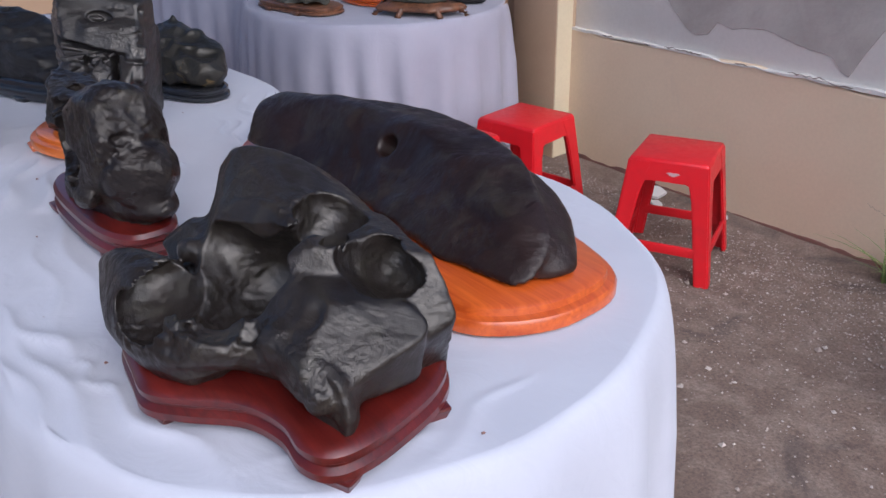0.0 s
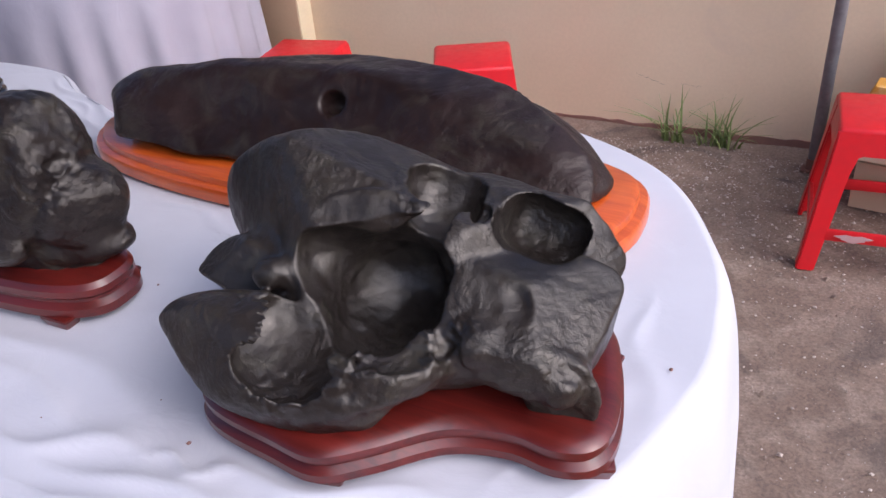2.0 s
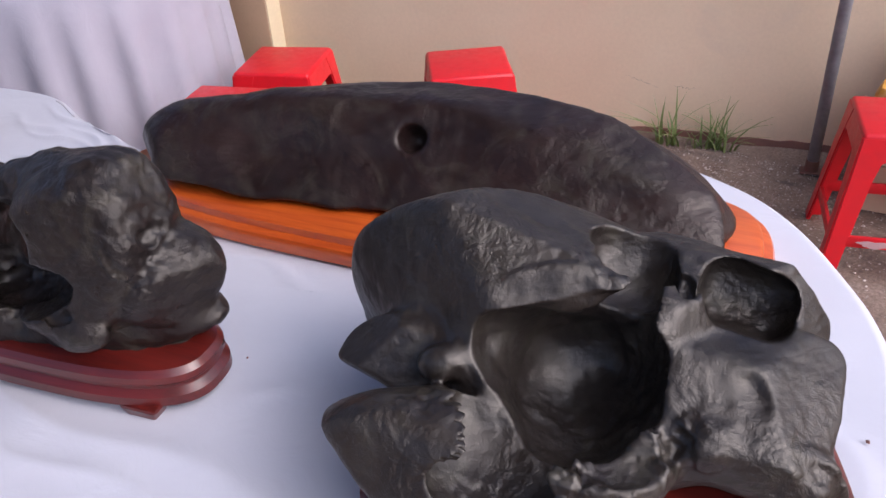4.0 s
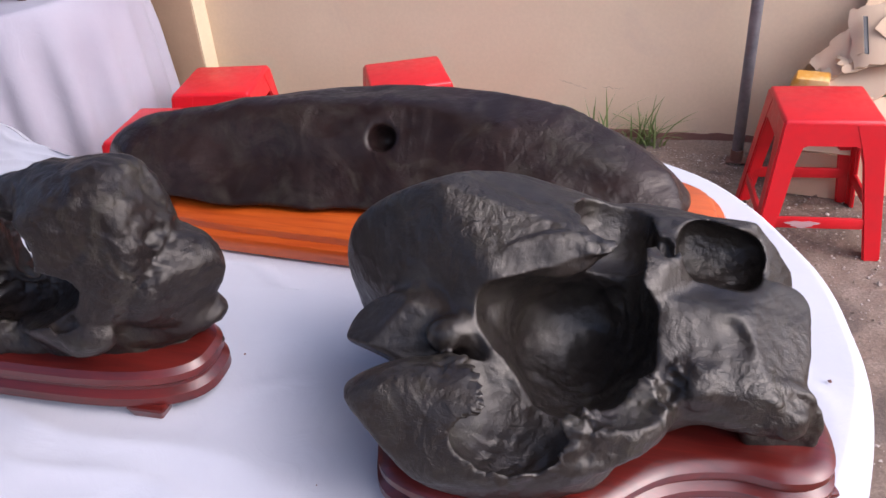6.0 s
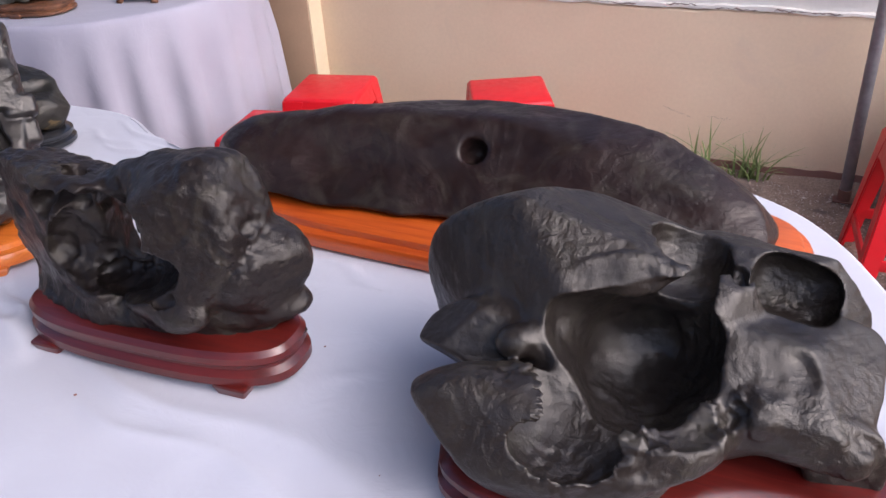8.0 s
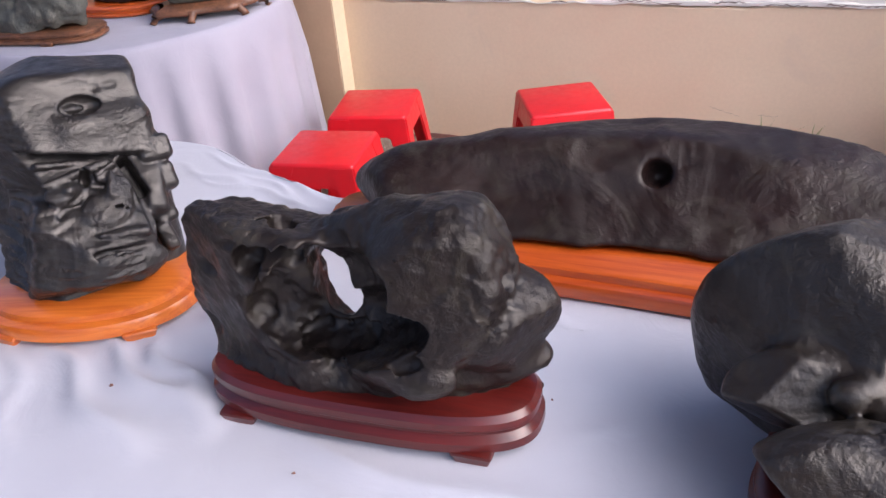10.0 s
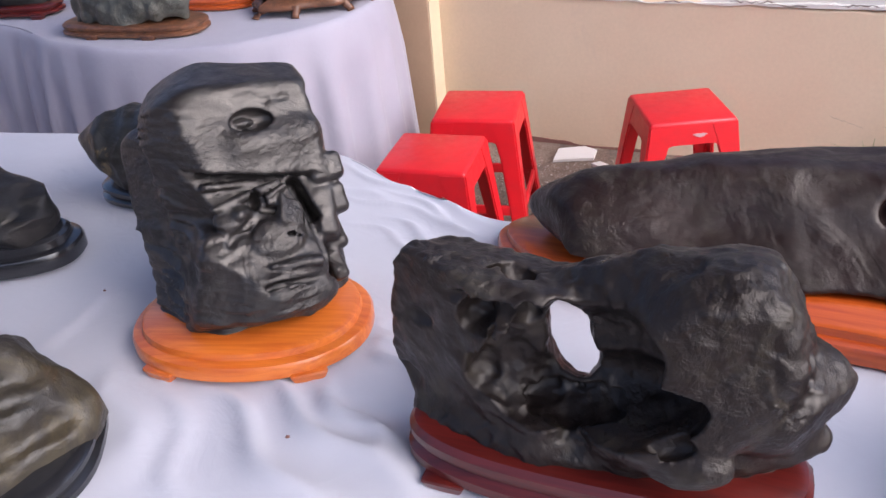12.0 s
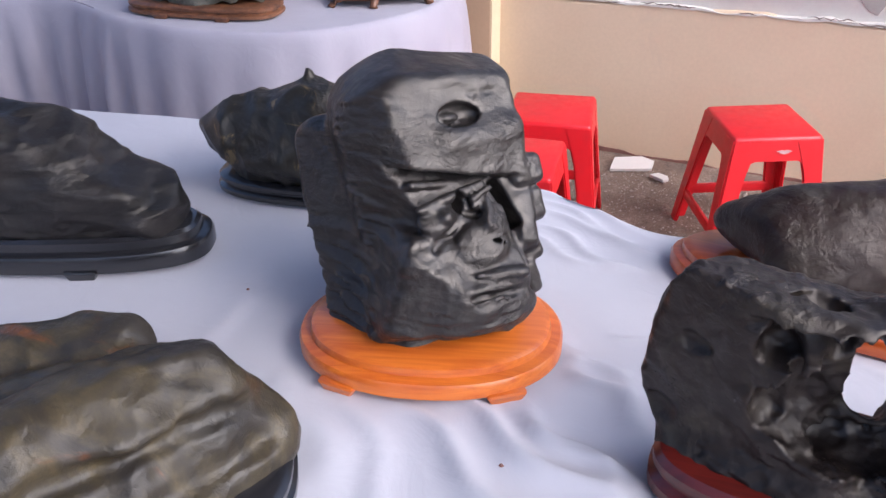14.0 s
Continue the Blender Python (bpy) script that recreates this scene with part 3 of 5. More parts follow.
MAIN_EDGE = [(-0.590, 0.5), (-0.598, 0.64), (-0.620, 0.735), (-0.652, 0.81), (-0.70, 0.90), (-0.76, 0.98), (-0.84, 1.04), (-0.935, 1.085), (-1.06, 1.13), (-1.25, 1.145), (-1.5, 1.06), (-1.7, 0.90), (-1.83, 0.85),
             (-1.96, 0.885), (-2.1, 0.94), (-2.27, 1.02), (-2.56, 1.015), (-2.88, 0.97), (-3.2, 0.91), (-3.9, 0.88), (-4.3, 0.5), (-4.2, 0.0),
             (-3.6, -0.25), (-2.6, -0.25), (-2.1, -0.15), (-1.85, -0.03), (-1.6, 0.0), (-1.4, 0.02), (-1.2, 0.045), (-1.0, 0.055), (-0.79, 0.14), (-0.645, 0.3)]
tablecloth("white cloth draped over two joined round tables", MAIN_EDGE, [(-1.2, 0.55), (-3.6, 0.35)], TABLE, 0.22, 46, 0.05, 0.018, 1.0, main_crease)
round_table("round folding table under a white cloth", -1.17, 0.58, 0.49, TABLE)
round_table("round folding table under a white cloth", -2.75, 0.38, 0.56, TABLE)

FAR_EDGE = [(-2.755, 2.05), (-2.79, 1.857), (-2.92, 1.65), (-3.08, 1.538), (-3.32, 1.485), (-3.48, 1.50), (-3.62, 1.52), (-3.86, 1.61), (-4.05, 1.62), (-4.3, 1.52), (-4.7, 1.45),
            (-5.2, 1.6), (-5.3, 2.1), (-5.0, 2.55), (-4.4, 2.65), (-3.8, 2.6), (-3.35, 2.61), (-3.13, 2.58), (-2.92, 2.45), (-2.79, 2.243)]
tablecloth("lavender white cloth with scalloped folds, toned down for shade, over the back tables", FAR_EDGE[::-1], [(-3.33, 2.12), (-4.7, 2.05)], TABLE, 0.07, 44, 0.05, 0.028, 4.0,
           lambda q: 0.001 * fbm(np.column_stack([q, 0 * q[:, 0]]), 4, 2, 8.0), shaded_cloth)
round_table("round folding table behind the front row", -3.33, 2.1, 0.54, TABLE)
round_table("round folding table behind the front row", -4.7, 2.05, 0.5, TABLE)


# ---- stools ----
def plastic_stool():
    root = empty("plastic_stool", 0, 0, 0)
    tagged(root, "red moulded plastic stool with splayed legs", "stool", "red stools")
    h, a, b = 0.43, 0.137, 0.186           # height, half seat, half foot spread
    bm = box_bm(2 * a, 2 * a, 0.030, (0, 0, h - 0.015), 0.012, 3)
    part("seat", bm, red_plastic, root, smooth=35)
    at = lambda z: a + (b - a) * (h - z) / h
    for i in range(4):
        m = Matrix.Rotation(i * math.pi / 2, 4, "Z")
        # a leg: an angle section that tapers and splays
        bm = bmesh.new()
        rings = []
        for z, w in ((0.0, 0.050), (0.15, 0.055), (0.30, 0.062), (0.36, 0.072), (h - 0.012, 0.085)):
            s, k = at(z), 0.012
            rings.append([bm.verts.new(v) for v in ((s, s, z), (s - w, s, z), (s - w, s - k, z), (s - k - 0.004, s - k - 0.004, z), (s - k, s - w, z), (s, s - w, z))])
        for r, q in zip(rings, rings[1:]):
            for j in range(6):
                bm.faces.new((r[j], r[(j + 1) % 6], q[(j + 1) % 6], q[j]))
        bm.faces.new(rings[0])
        bm.faces.new(reversed(rings[-1]))
        bmesh.ops.recalc_face_normals(bm, faces=bm.faces)
        bmesh.ops.bevel(bm, geom=[e for e in bm.edges if abs(e.verts[0].co.z - e.verts[1].co.z) > 0.02], offset=0.005, segments=2, affect="EDGES")
        bmesh.ops.transform(bm, matrix=m, verts=bm.verts)
        part("leg", bm, red_plastic, root, smooth=35)
        # the apron under the seat, with an arched lower edge
        bm = bmesh.new()
        cols = []
        for u in np.linspace(-1, 1, 17):
            low = h - 0.075 + 0.0 * u - 0.055 * max(0.0, (abs(u) - 0.62) / 0.38) ** 2.2
            s1, s2 = at(h - 0.012), at(low)
            x = u * (s1 - 0.035)
            cols.append([bm.verts.new(v) for v in ((x, s1 - 0.0015, h - 0.012), (x, s2 - 0.0015, low), (x, s2 - 0.010, low), (x, s1 - 0.010, h - 0.012))])
        for r, q in zip(cols, cols[1:]):
            for j in range(4):
                bm.faces.new((r[j], r[(j + 1) % 4], q[(j + 1) % 4], q[j]))
        bmesh.ops.recalc_face_normals(bm, faces=bm.faces)
        bmesh.ops.transform(bm, matrix=m, verts=bm.verts)
        part("apron", bm, red_plastic, root, smooth=35)
        # the low stretcher
        z = 0.115
        bm = box_bm(2 * at(z) - 0.06, 0.012, 0.036, (0, at(z) - 0.009, z), 0.004)
        bmesh.ops.transform(bm, matrix=m, verts=bm.verts)
        part("stretcher", bm, red_plastic, root, smooth=35)
    return root


first = plastic_stool()
first.matrix_world = pose(-2.425, 2.145, 0.0, 0, 0, 12)
copy_thing(first, pose(-1.781, 2.288, 0.0, 0, 0, 27))
copy_thing(first, pose(-0.443, 2.199, 0.0, 0, 0, 7))
copy_thing(first, pose(-2.42, 1.755, 0.0, 0, 0, 8.5))


# ---- the pole, the weeds and what lies by the wall ----
def tent_pole(x, y):
    root = empty("tent_pole", x, y, 0)
    tagged(root, "grey painted steel canopy pole standing near the wall", "pole")
    part("tube", tube_bm([(0, 0, 0.0), (0, 0, 2.8)], 0.020, 20), steel, root)
    part("foot_plate", joined(box_bm(0.07, 0.05, 0.006, (0, 0, 0.006), 0.002), tube_bm([(0, 0, 0.004), (0, 0, 0.05)], 0.0225, 18)), rust, root, smooth=35)
    return root


tent_pole(-0.646, 2.644)


def grass_tuft(x, y, blades, height, seed, lean=0.6):
    rnd = random.Random(seed)
    bm = bmesh.new()
    for i in range(blades):
        a = rnd.uniform(0, 2 * math.pi)
        l = height * rnd.uniform(0.45, 1.1)
        w = rnd.uniform(0.0030, 0.0060)
        o = Vector((rnd.gauss(0, 0.022), rnd.gauss(0, 0.012), -0.005))
        d = Vector((math.cos(a), math.sin(a) * 0.6, 0))
        side_v = Vector((-math.sin(a), math.cos(a), 0))
        b = rnd.uniform(0.15, lean)
        prev = None
        for s in np.linspace(0, 1, 6):
            c = o + d * (l * b * s ** 1.7) + Vector((0, 0, l * (s - 0.35 * b * s * s)))
            ww = w * (1 - s) ** 0.7 + 0.0003
            row = (bm.verts.new(c - side_v * ww), bm.verts.new(c + Vector((0, 0, ww * 0.5)) ), bm.verts.new(c + side_v * ww))
            if prev:
                bm.faces.new((prev[0], prev[1], row[1], row[0]))
                bm.faces.new((prev[1], prev[2], row[2], row[1]))
            prev = row
    root = empty("grass_tuft", x, y, 0)
    tagged(root, "tuft of thin green grass at the wall's foot", "grass", "grass tufts")
    me = bpy.data.meshes.new("foliage")
    bm.to_mesh(me)
    bm.free()
    ob = meshed("foliage", me, grass_green, root)
    tagged(ob, kind="stuff")
    return root


grass_tuft(-1.16, 2.72, 24, 0.26, 3, 1.3)
grass_tuft(-0.97, 2.73, 28, 0.22, 8, 1.5)
grass_tuft(-1.06, 2.73, 12, 0.13, 5, 1.3)


def scattered_grit():
    """Pale chips strewn over the ground, thickest by the wall."""
    rs = np.random.RandomState(5)
    verts, faces = [], []
    for i in range(30000):
        x = rs.uniform(-3.2, 1.3)
        y = 2.78 - abs(rs.normal(0, 0.45)) if i % 4 else rs.uniform(0.6, 2.78)
        if y < -0.5:
            continue
        s = 0.0014 + 0.0040 * rs.rand() ** 3 + (0.008 * rs.rand() if i % 50 == 0 else 0)
        a = rs.rand() * 6.28
        base_i = len(verts)
        zz = 0.002
        for k in range(4):
            r = s * (0.7 + 0.6 * rs.rand())
            verts.append((x + r * math.cos(a + k * 1.57), y + r * math.sin(a + k * 1.57), zz))
        verts.append((x + s * 0.3 * rs.normal(), y + s * 0.3 * rs.normal(), zz + s * (0.5 + 0.6 * rs.rand())))
        for k in range(4):
            faces.append((base_i + k, base_i + (k + 1) % 4, base_i + 4))
    me = bpy.data.meshes.new("gravel_chips")
    me.from_pydata(verts, [], faces)
    return tagged(meshed("gravel_chips", me, grit, smooth=False), "pale stone chips strewn over the earth", "gravel", kind="stuff")


scattered_grit()


def tile_shard(x, y, turn, w, d, tilt=0.0):
    curve = np.array([(-w, -d), (w * 0.8, -d * 0.9), (w, d * 0.3), (w * 0.5, d), (-w * 0.7, d * 0.8)])
    me = loft_mesh("tile_shard", [flat(curve, 0.0), flat(curve, 0.012)])
    ob = meshed("tile_shard", me, white_tile, smooth=False)
    ob.matrix_world = pose(x, y, 0.012, tilt, 0, turn)
    return tagged(ob, "broken piece of white tile lying on the ground", "tile", "tile shards")


tile_shard(-2.25, 2.70, 20, 0.09, 0.05, 6)
tile_shard(-2.12, 2.62, -30, 0.035, 0.02)
tile_shard(-1.86, 2.72, 60, 0.02, 0.014)


# ---- the stones and their stands ----
def whale():
    def field(p):
        x = p[:, 0] + 1.08
        q = p.copy()
        q[:, 1] += np.where(x < 0, 0.09 * (x / 0.55) ** 2, 0.05 * (x / 0.3) ** 2)
        q[:, 2] += 0.055 * (np.clip(x - 0.03, 0, 1) / 0.25) ** 2
        f = ell(q, (-1.275, 0.779, 0.865), (0.496, 0.156, 0.028), -2.267, -1.446, 34)
        f = join(f, ell(q, (-1.261, 0.842, 0.881), (0.412, 0.071, 0.076), -2.675, 3, 11), 0.03)
        f = join(f, ell(q, (-1.71, 0.867, 0.864), (0.083, 0.076, 0.035), -13, -0.81, 1.064), 0.03)
        f = join(f, ell(q, (-1.58, 0.835, 0.872), (0.19, 0.075, 0.045), 0, 0, 20), 0.03)
        f = join(f, ell(q, (-0.92, 0.84, 0.877), (0.146, 0.071, 0.045), -7, 5, 12), 0.03)
        f = both(f, half_space(q, (-1.2, 0.78, 0.92), (-0.029, -0.707, 0.703)), 0.008)
        f = both(f, half_space(q, (-1.771, 0.859, 0.87), (-0.995, -0.149, 0.064)), 0.03)
        f = both(f, half_space(q, (-1.732, 0.848, 0.865), (-0.803, -0.566, 0.135)), 0.03)
        f = both(f, half_space(q, (-1.701, 0.797, 0.828), (-0.116, -0.289, -0.937)), 0.015)
        f = both(f, half_space(q, (-0.784, 0.857, 0.876), (0.905, -0.181, 0.346)), 0.02)
        f = both(f, -half_space(p, (0, 0, 0.818), (0, 0, 1)), 0.02)
        f = carve(f, ell(p, (-1.268, 0.772, 0.918), (0.0155, 0.045, 0.0155), 0, 0, -35), 0.004)
        f = carve(f, ell(p, (-1.36, 0.72, 0.925), (0.02, 0.02, 0.012)), 0.02)
        return f

    def detail(p):
        return 0.005 * fbm(p, 9, 3, 2.0) + 0.0012 * fbm(p, 40, 3, 5.0) + scallops(p * np.array((0.6, 1, 1)), 0.09, 0.006, 2.0)

    return stone("long_stone", "long dark brown whale-shaped stone with a round hole", whale_stone, (-1.82, 0.58, 0.80), (-0.72, 1.00, 1.02), 0.005, field, detail, (-1.27, 0.78, 0.815))


def hollow_stone():
    def field(p):
        # the domed left part, broken into flat faces
        dome = ell(p, (-0.996, 0.408, 0.899), (0.222, 0.127, 0.159), 13, -7, 5)
        dome = both(dome, half_space(p, (-1.013, 0.395, 1.036), (0.186, -0.572, 0.803)), 0.003)
        dome = both(dome, half_space(p, (-1.024, 0.38, 1.038), (-0.368, -0.805, 0.412)), 0.01)
        dome = both(dome, half_space(p, (-1.001, 0.42, 1.037), (0.256, 0.006, 0.966)), 0.003)
        dome = both(dome, half_space(p, (-0.932, 0.497, 1.003), (0.287, 0.375, 0.851)), 0.012)
        dome = both(dome, half_space(p, (-1.163, 0.405, 0.937), (-0.457, -0.536, -0.124)), 0.03)
        # the right part round the eye-like hollow, with its flat flank and top
        right = block(p, (-0.784, 0.431, 0.897), (0.109, 0.088, 0.116), 0.03, -5, 2.889, 6)
        right = both(right, half_space(p, (-0.717, 0.426, 0.911), (0.752, -0.295, 0.552)), 0.004)
        right = both(right, half_space(p, (-0.765, 0.45, 0.971), (0.097, -0.447, 0.882)), 0.004)
        right = both(right, half_space(p, (-0.76, 0.498, 0.981), (0.043, 0.188, 0.948)), 0.008)
        right = both(right, half_space(p, (-0.696, 0.447, 0.88), (0.844, 0.075, -0.41)), 0.01)
        # the shelf before it
        shelf = block(p, (-0.789, 0.382, 0.906), (0.113, 0.078, 0.05), 0.02, 1.332, 8, -4)
        shelf = both(shelf, half_space(p, (-0.755, 0.341, 0.933), (0.138, -0.552, 0.817)), 0.006)
        shelf = both(shelf, half_space(p, (-0.696, 0.379, 0.91), (0.631, -0.207, 0.749)), 0.004)
        # the low left lobe with its steep front
        lobe = ell(p, (-0.976, 0.242, 0.879), (0.135, 0.064, 0.065), 10, 12, -2.332)
        lobe = both(lobe, half_space(p, (-0.994, 0.202, 0.932), (-0.03, -0.925, 0.349)), 0.01)
        lobe = both(lobe, half_space(p, (-0.994, 0.233, 0.954), (0.15, -0.3, 0.94)), 0.006)
        lobe = both(lobe, half_space(p, (-1.07, 0.216, 0.883), (-0.572, -0.355, -0.463)), 0.006)
        front = ell(p, (-0.893, 0.286, 0.882), (0.099, 0.084, 0.044), 21, -7, -5)
        front = both(front, half_space(p, (-0.891, 0.206, 0.879), (0.285, -0.913, 0.306)), 0.008)
        core = ell(p, (-0.889, 0.397, 0.874), (0.168, 0.129, 0.072), 17, -0.897, -0.616)
        nose = ell(p, (-0.698, 0.328, 0.854), (0.04, 0.039, 0.054), -0.188, -0.719, 18)
        nose = both(nose, half_space(p, (-0.693, 0.329, 0.849), (0.165, -0.97, 0.058)), 0.006)
        # the wedge between lobe and dome
        mid = ell(p, (-1.074, 0.326, 0.911), (0.063, 0.042, 0.041), 18)
        mid = both(mid, half_space(p, (-1.093, 0.308, 0.930), (-0.42, -0.40, 0.81)), 0.004)
        mid = both(mid, half_space(p, (-1.064, 0.306, 0.921), (0.20, -0.80, 0.56)), 0.003)
        mid = both(mid, half_space(p, (-1.085, 0.304, 0.893), (-0.25, -0.75, -0.60)), 0.005)
        mid = join(mid, ell(p, (-1.022, 0.308, 0.932), (0.022, 0.015, 0.016), 20), 0.010)
        bead = ell(p, (-0.787, 0.32, 0.903), (0.034, 0.028, 0.024))
        f = dome
        f = join(f, right, 0.006)
        f = join(f, shelf, 0.008)
        f = join(f, core, 0.012)
        f = join(f, nose, 0.012)
        f = join(f, lobe, 0.006)
        f = join(f, mid, 0.02)
        f = join(f, front, 0.01)
        f = join(f, bead, 0.008)
        w = warped(warped(p, 13, 0.005), 40, 0.0016, 3.0)
        # the clefts between the left lobes
        f = carve(f, capsule(w, (-1.16, 0.262, 0.925), (-1.02, 0.283, 0.962), 0.010, 0.004), 0.004)
        f = carve(f, capsule(w, (-1.17, 0.345, 0.905), (-1.10, 0.35, 0.940), 0.012, 0.003), 0.005)
        # the large cave and the cup before it
        cave = join(join(ell(w, (-0.895, 0.326, 0.932), (0.062, 0.076, 0.076), 3, 14, 45), ell(w, (-0.94, 0.314, 0.953), (0.062, 0.038, 0.066), 5, 15, 71), 0.03), ell(w, (-0.87, 0.366, 0.945), (0.047, 0.071, 0.036), 21, 5, 34), 0.025)
        cave = join(cave, ell(w, (-0.905, 0.372, 0.908), (0.066, 0.055, 0.052), 12), 0.03)
        f = carve(f, cave, 0.003)
        f = carve(f, ell(w, (-0.946, 0.247, 0.91), (0.07, 0.065, 0.032), 19, 5, 21), 0.002)
        # the wrinkled dents of the right part
        f = carve(f, ell(w, (-0.752, 0.338, 0.948), (0.022, 0.030, 0.016), 35, 30, 20), 0.006)
        f = carve(f, ell(w, (-0.795, 0.352, 0.968), (0.030, 0.022, 0.016), -20, 10, 30), 0.008)
        f = carve(f, ell(w, (-0.838, 0.330, 0.925), (0.016, 0.026, 0.030), 10), 0.006)
        f = carve(f, ell(w, (-0.680, 0.300, 0.896), (0.026, 0.018, 0.020), 20), 0.008)
        # the eye, the notch in the crest and the small cups between them
        f = carve(f, block(w, (-0.767, 0.456, 0.962), (0.047, 0.033, 0.055), 0.028, -2.061, 9, 54), 0.002)
        f = carve(f, block(w, (-0.876, 0.444, 0.989), (0.043, 0.048, 0.04), 0.036, 12, 2.477, 39), 0.002)
        f = carve(f, ell(w, (-0.866, 0.39, 0.969), (0.033, 0.038, 0.03), -0.585, 0.669, 27), 0.002)
        f = carve(f, ell(w, (-0.824, 0.422, 0.983), (0.011, 0.021, 0.015), 2.692), 0.002)
        f = carve(f, ell(w, (-0.804, 0.293, 0.92), (0.013, 0.016, 0.021)), 0.002)
        f = carve(f, ell(w, (-0.853, 0.217, 0.893), (0.023, 0.008, 0.014), 12, 0.443, -1.232), 0.004)
        f = carve(f, ell(w, (-0.843, 0.261, 0.926), (0.055, 0.027, 0.022), 25, 6, 30), 0.004)
        # the thin pointed flap over the cup
        flap = ell(w, (-0.925, 0.376, 0.992), (0.056, 0.024, 0.010), 21, 3, 62)
        flap = both(flap, half_space(w, (-0.893, 0.389, 0.984), (0.50, 0.10, -0.86)), 0.003)
        flap = both(flap, half_space(w, (-0.893, 0.389, 1.008), (0.52, 0.10, 0.85)), 0.003)
        f = join(f, flap, 0.005)
        # the arch over the stand
        f = carve(f, ell(w, (-0.78, 0.25, 0.815), (0.085, 0.085, 0.045), 18), 0.006)
        return both(f, -half_space(p, (0, 0, 0.812), (0, 0, 1)), 0.01)

    def detail(p):
        near = lambda x, y, z, size: np.exp(-(((p - np.array((x, y, z))) / size) ** 2).sum(1))
        w = np.clip(0.25 + 1.7 * fbm(p, 9, 2, 21.0), 0, 1)
        # rough broken lips round the cups, and the wrinkled floor of the cave
        lips = near(-0.868, 0.235, 0.915, 0.030) + near(-0.80, 0.297, 0.91, 0.028) + near(-0.835, 0.28, 0.925, 0.025) + near(-0.945, 0.21, 0.89, 0.030) + near(-1.0, 0.25, 0.945, 0.025) + 0.6 * near(-0.70, 0.315, 0.87, 0.035) + 0.7 * near(-0.90, 0.42, 1.0, 0.035)
        lips = np.clip(lips, 0, 1)
        cave = np.clip(near(-0.90, 0.36, 0.92, 0.08) - 0.25, 0, 1)
        out = 0.0016 * fbm(p, 12, 3, 1.0) + scallops(p, 0.075, 0.0024, 1.3, 0.5) + w * scallops(p, 0.026, 0.0018, 4.0, 0.9) + w * 0.0017 * ridged(p * np.array((1, 1, 1.6)), 34, 3, 7.0)
        out += lips * (scallops(p, 0.014, 0.0045, 6.0, 1.1) + 0.0035 * ridged(p, 55, 2, 3.0) - 0.003)
        out += cave * (scallops(p, 0.032, 0.0055, 8.0, 0.8) + 0.0018 * ridged(p * np.array((1, 1, 2.4)), 48, 2, 5.0) - 0.002)
        return out + 0.0006 * fbm(p, 90, 2, 7.0) - 0.0018

    return stone("hollow_stone", "dark grey stone riddled with smooth hollows", black_stone, (-1.20, 0.15, 0.80), (-0.60, 0.62, 1.08), 0.0025, field, detail, (-0.86, 0.38, 0.815))


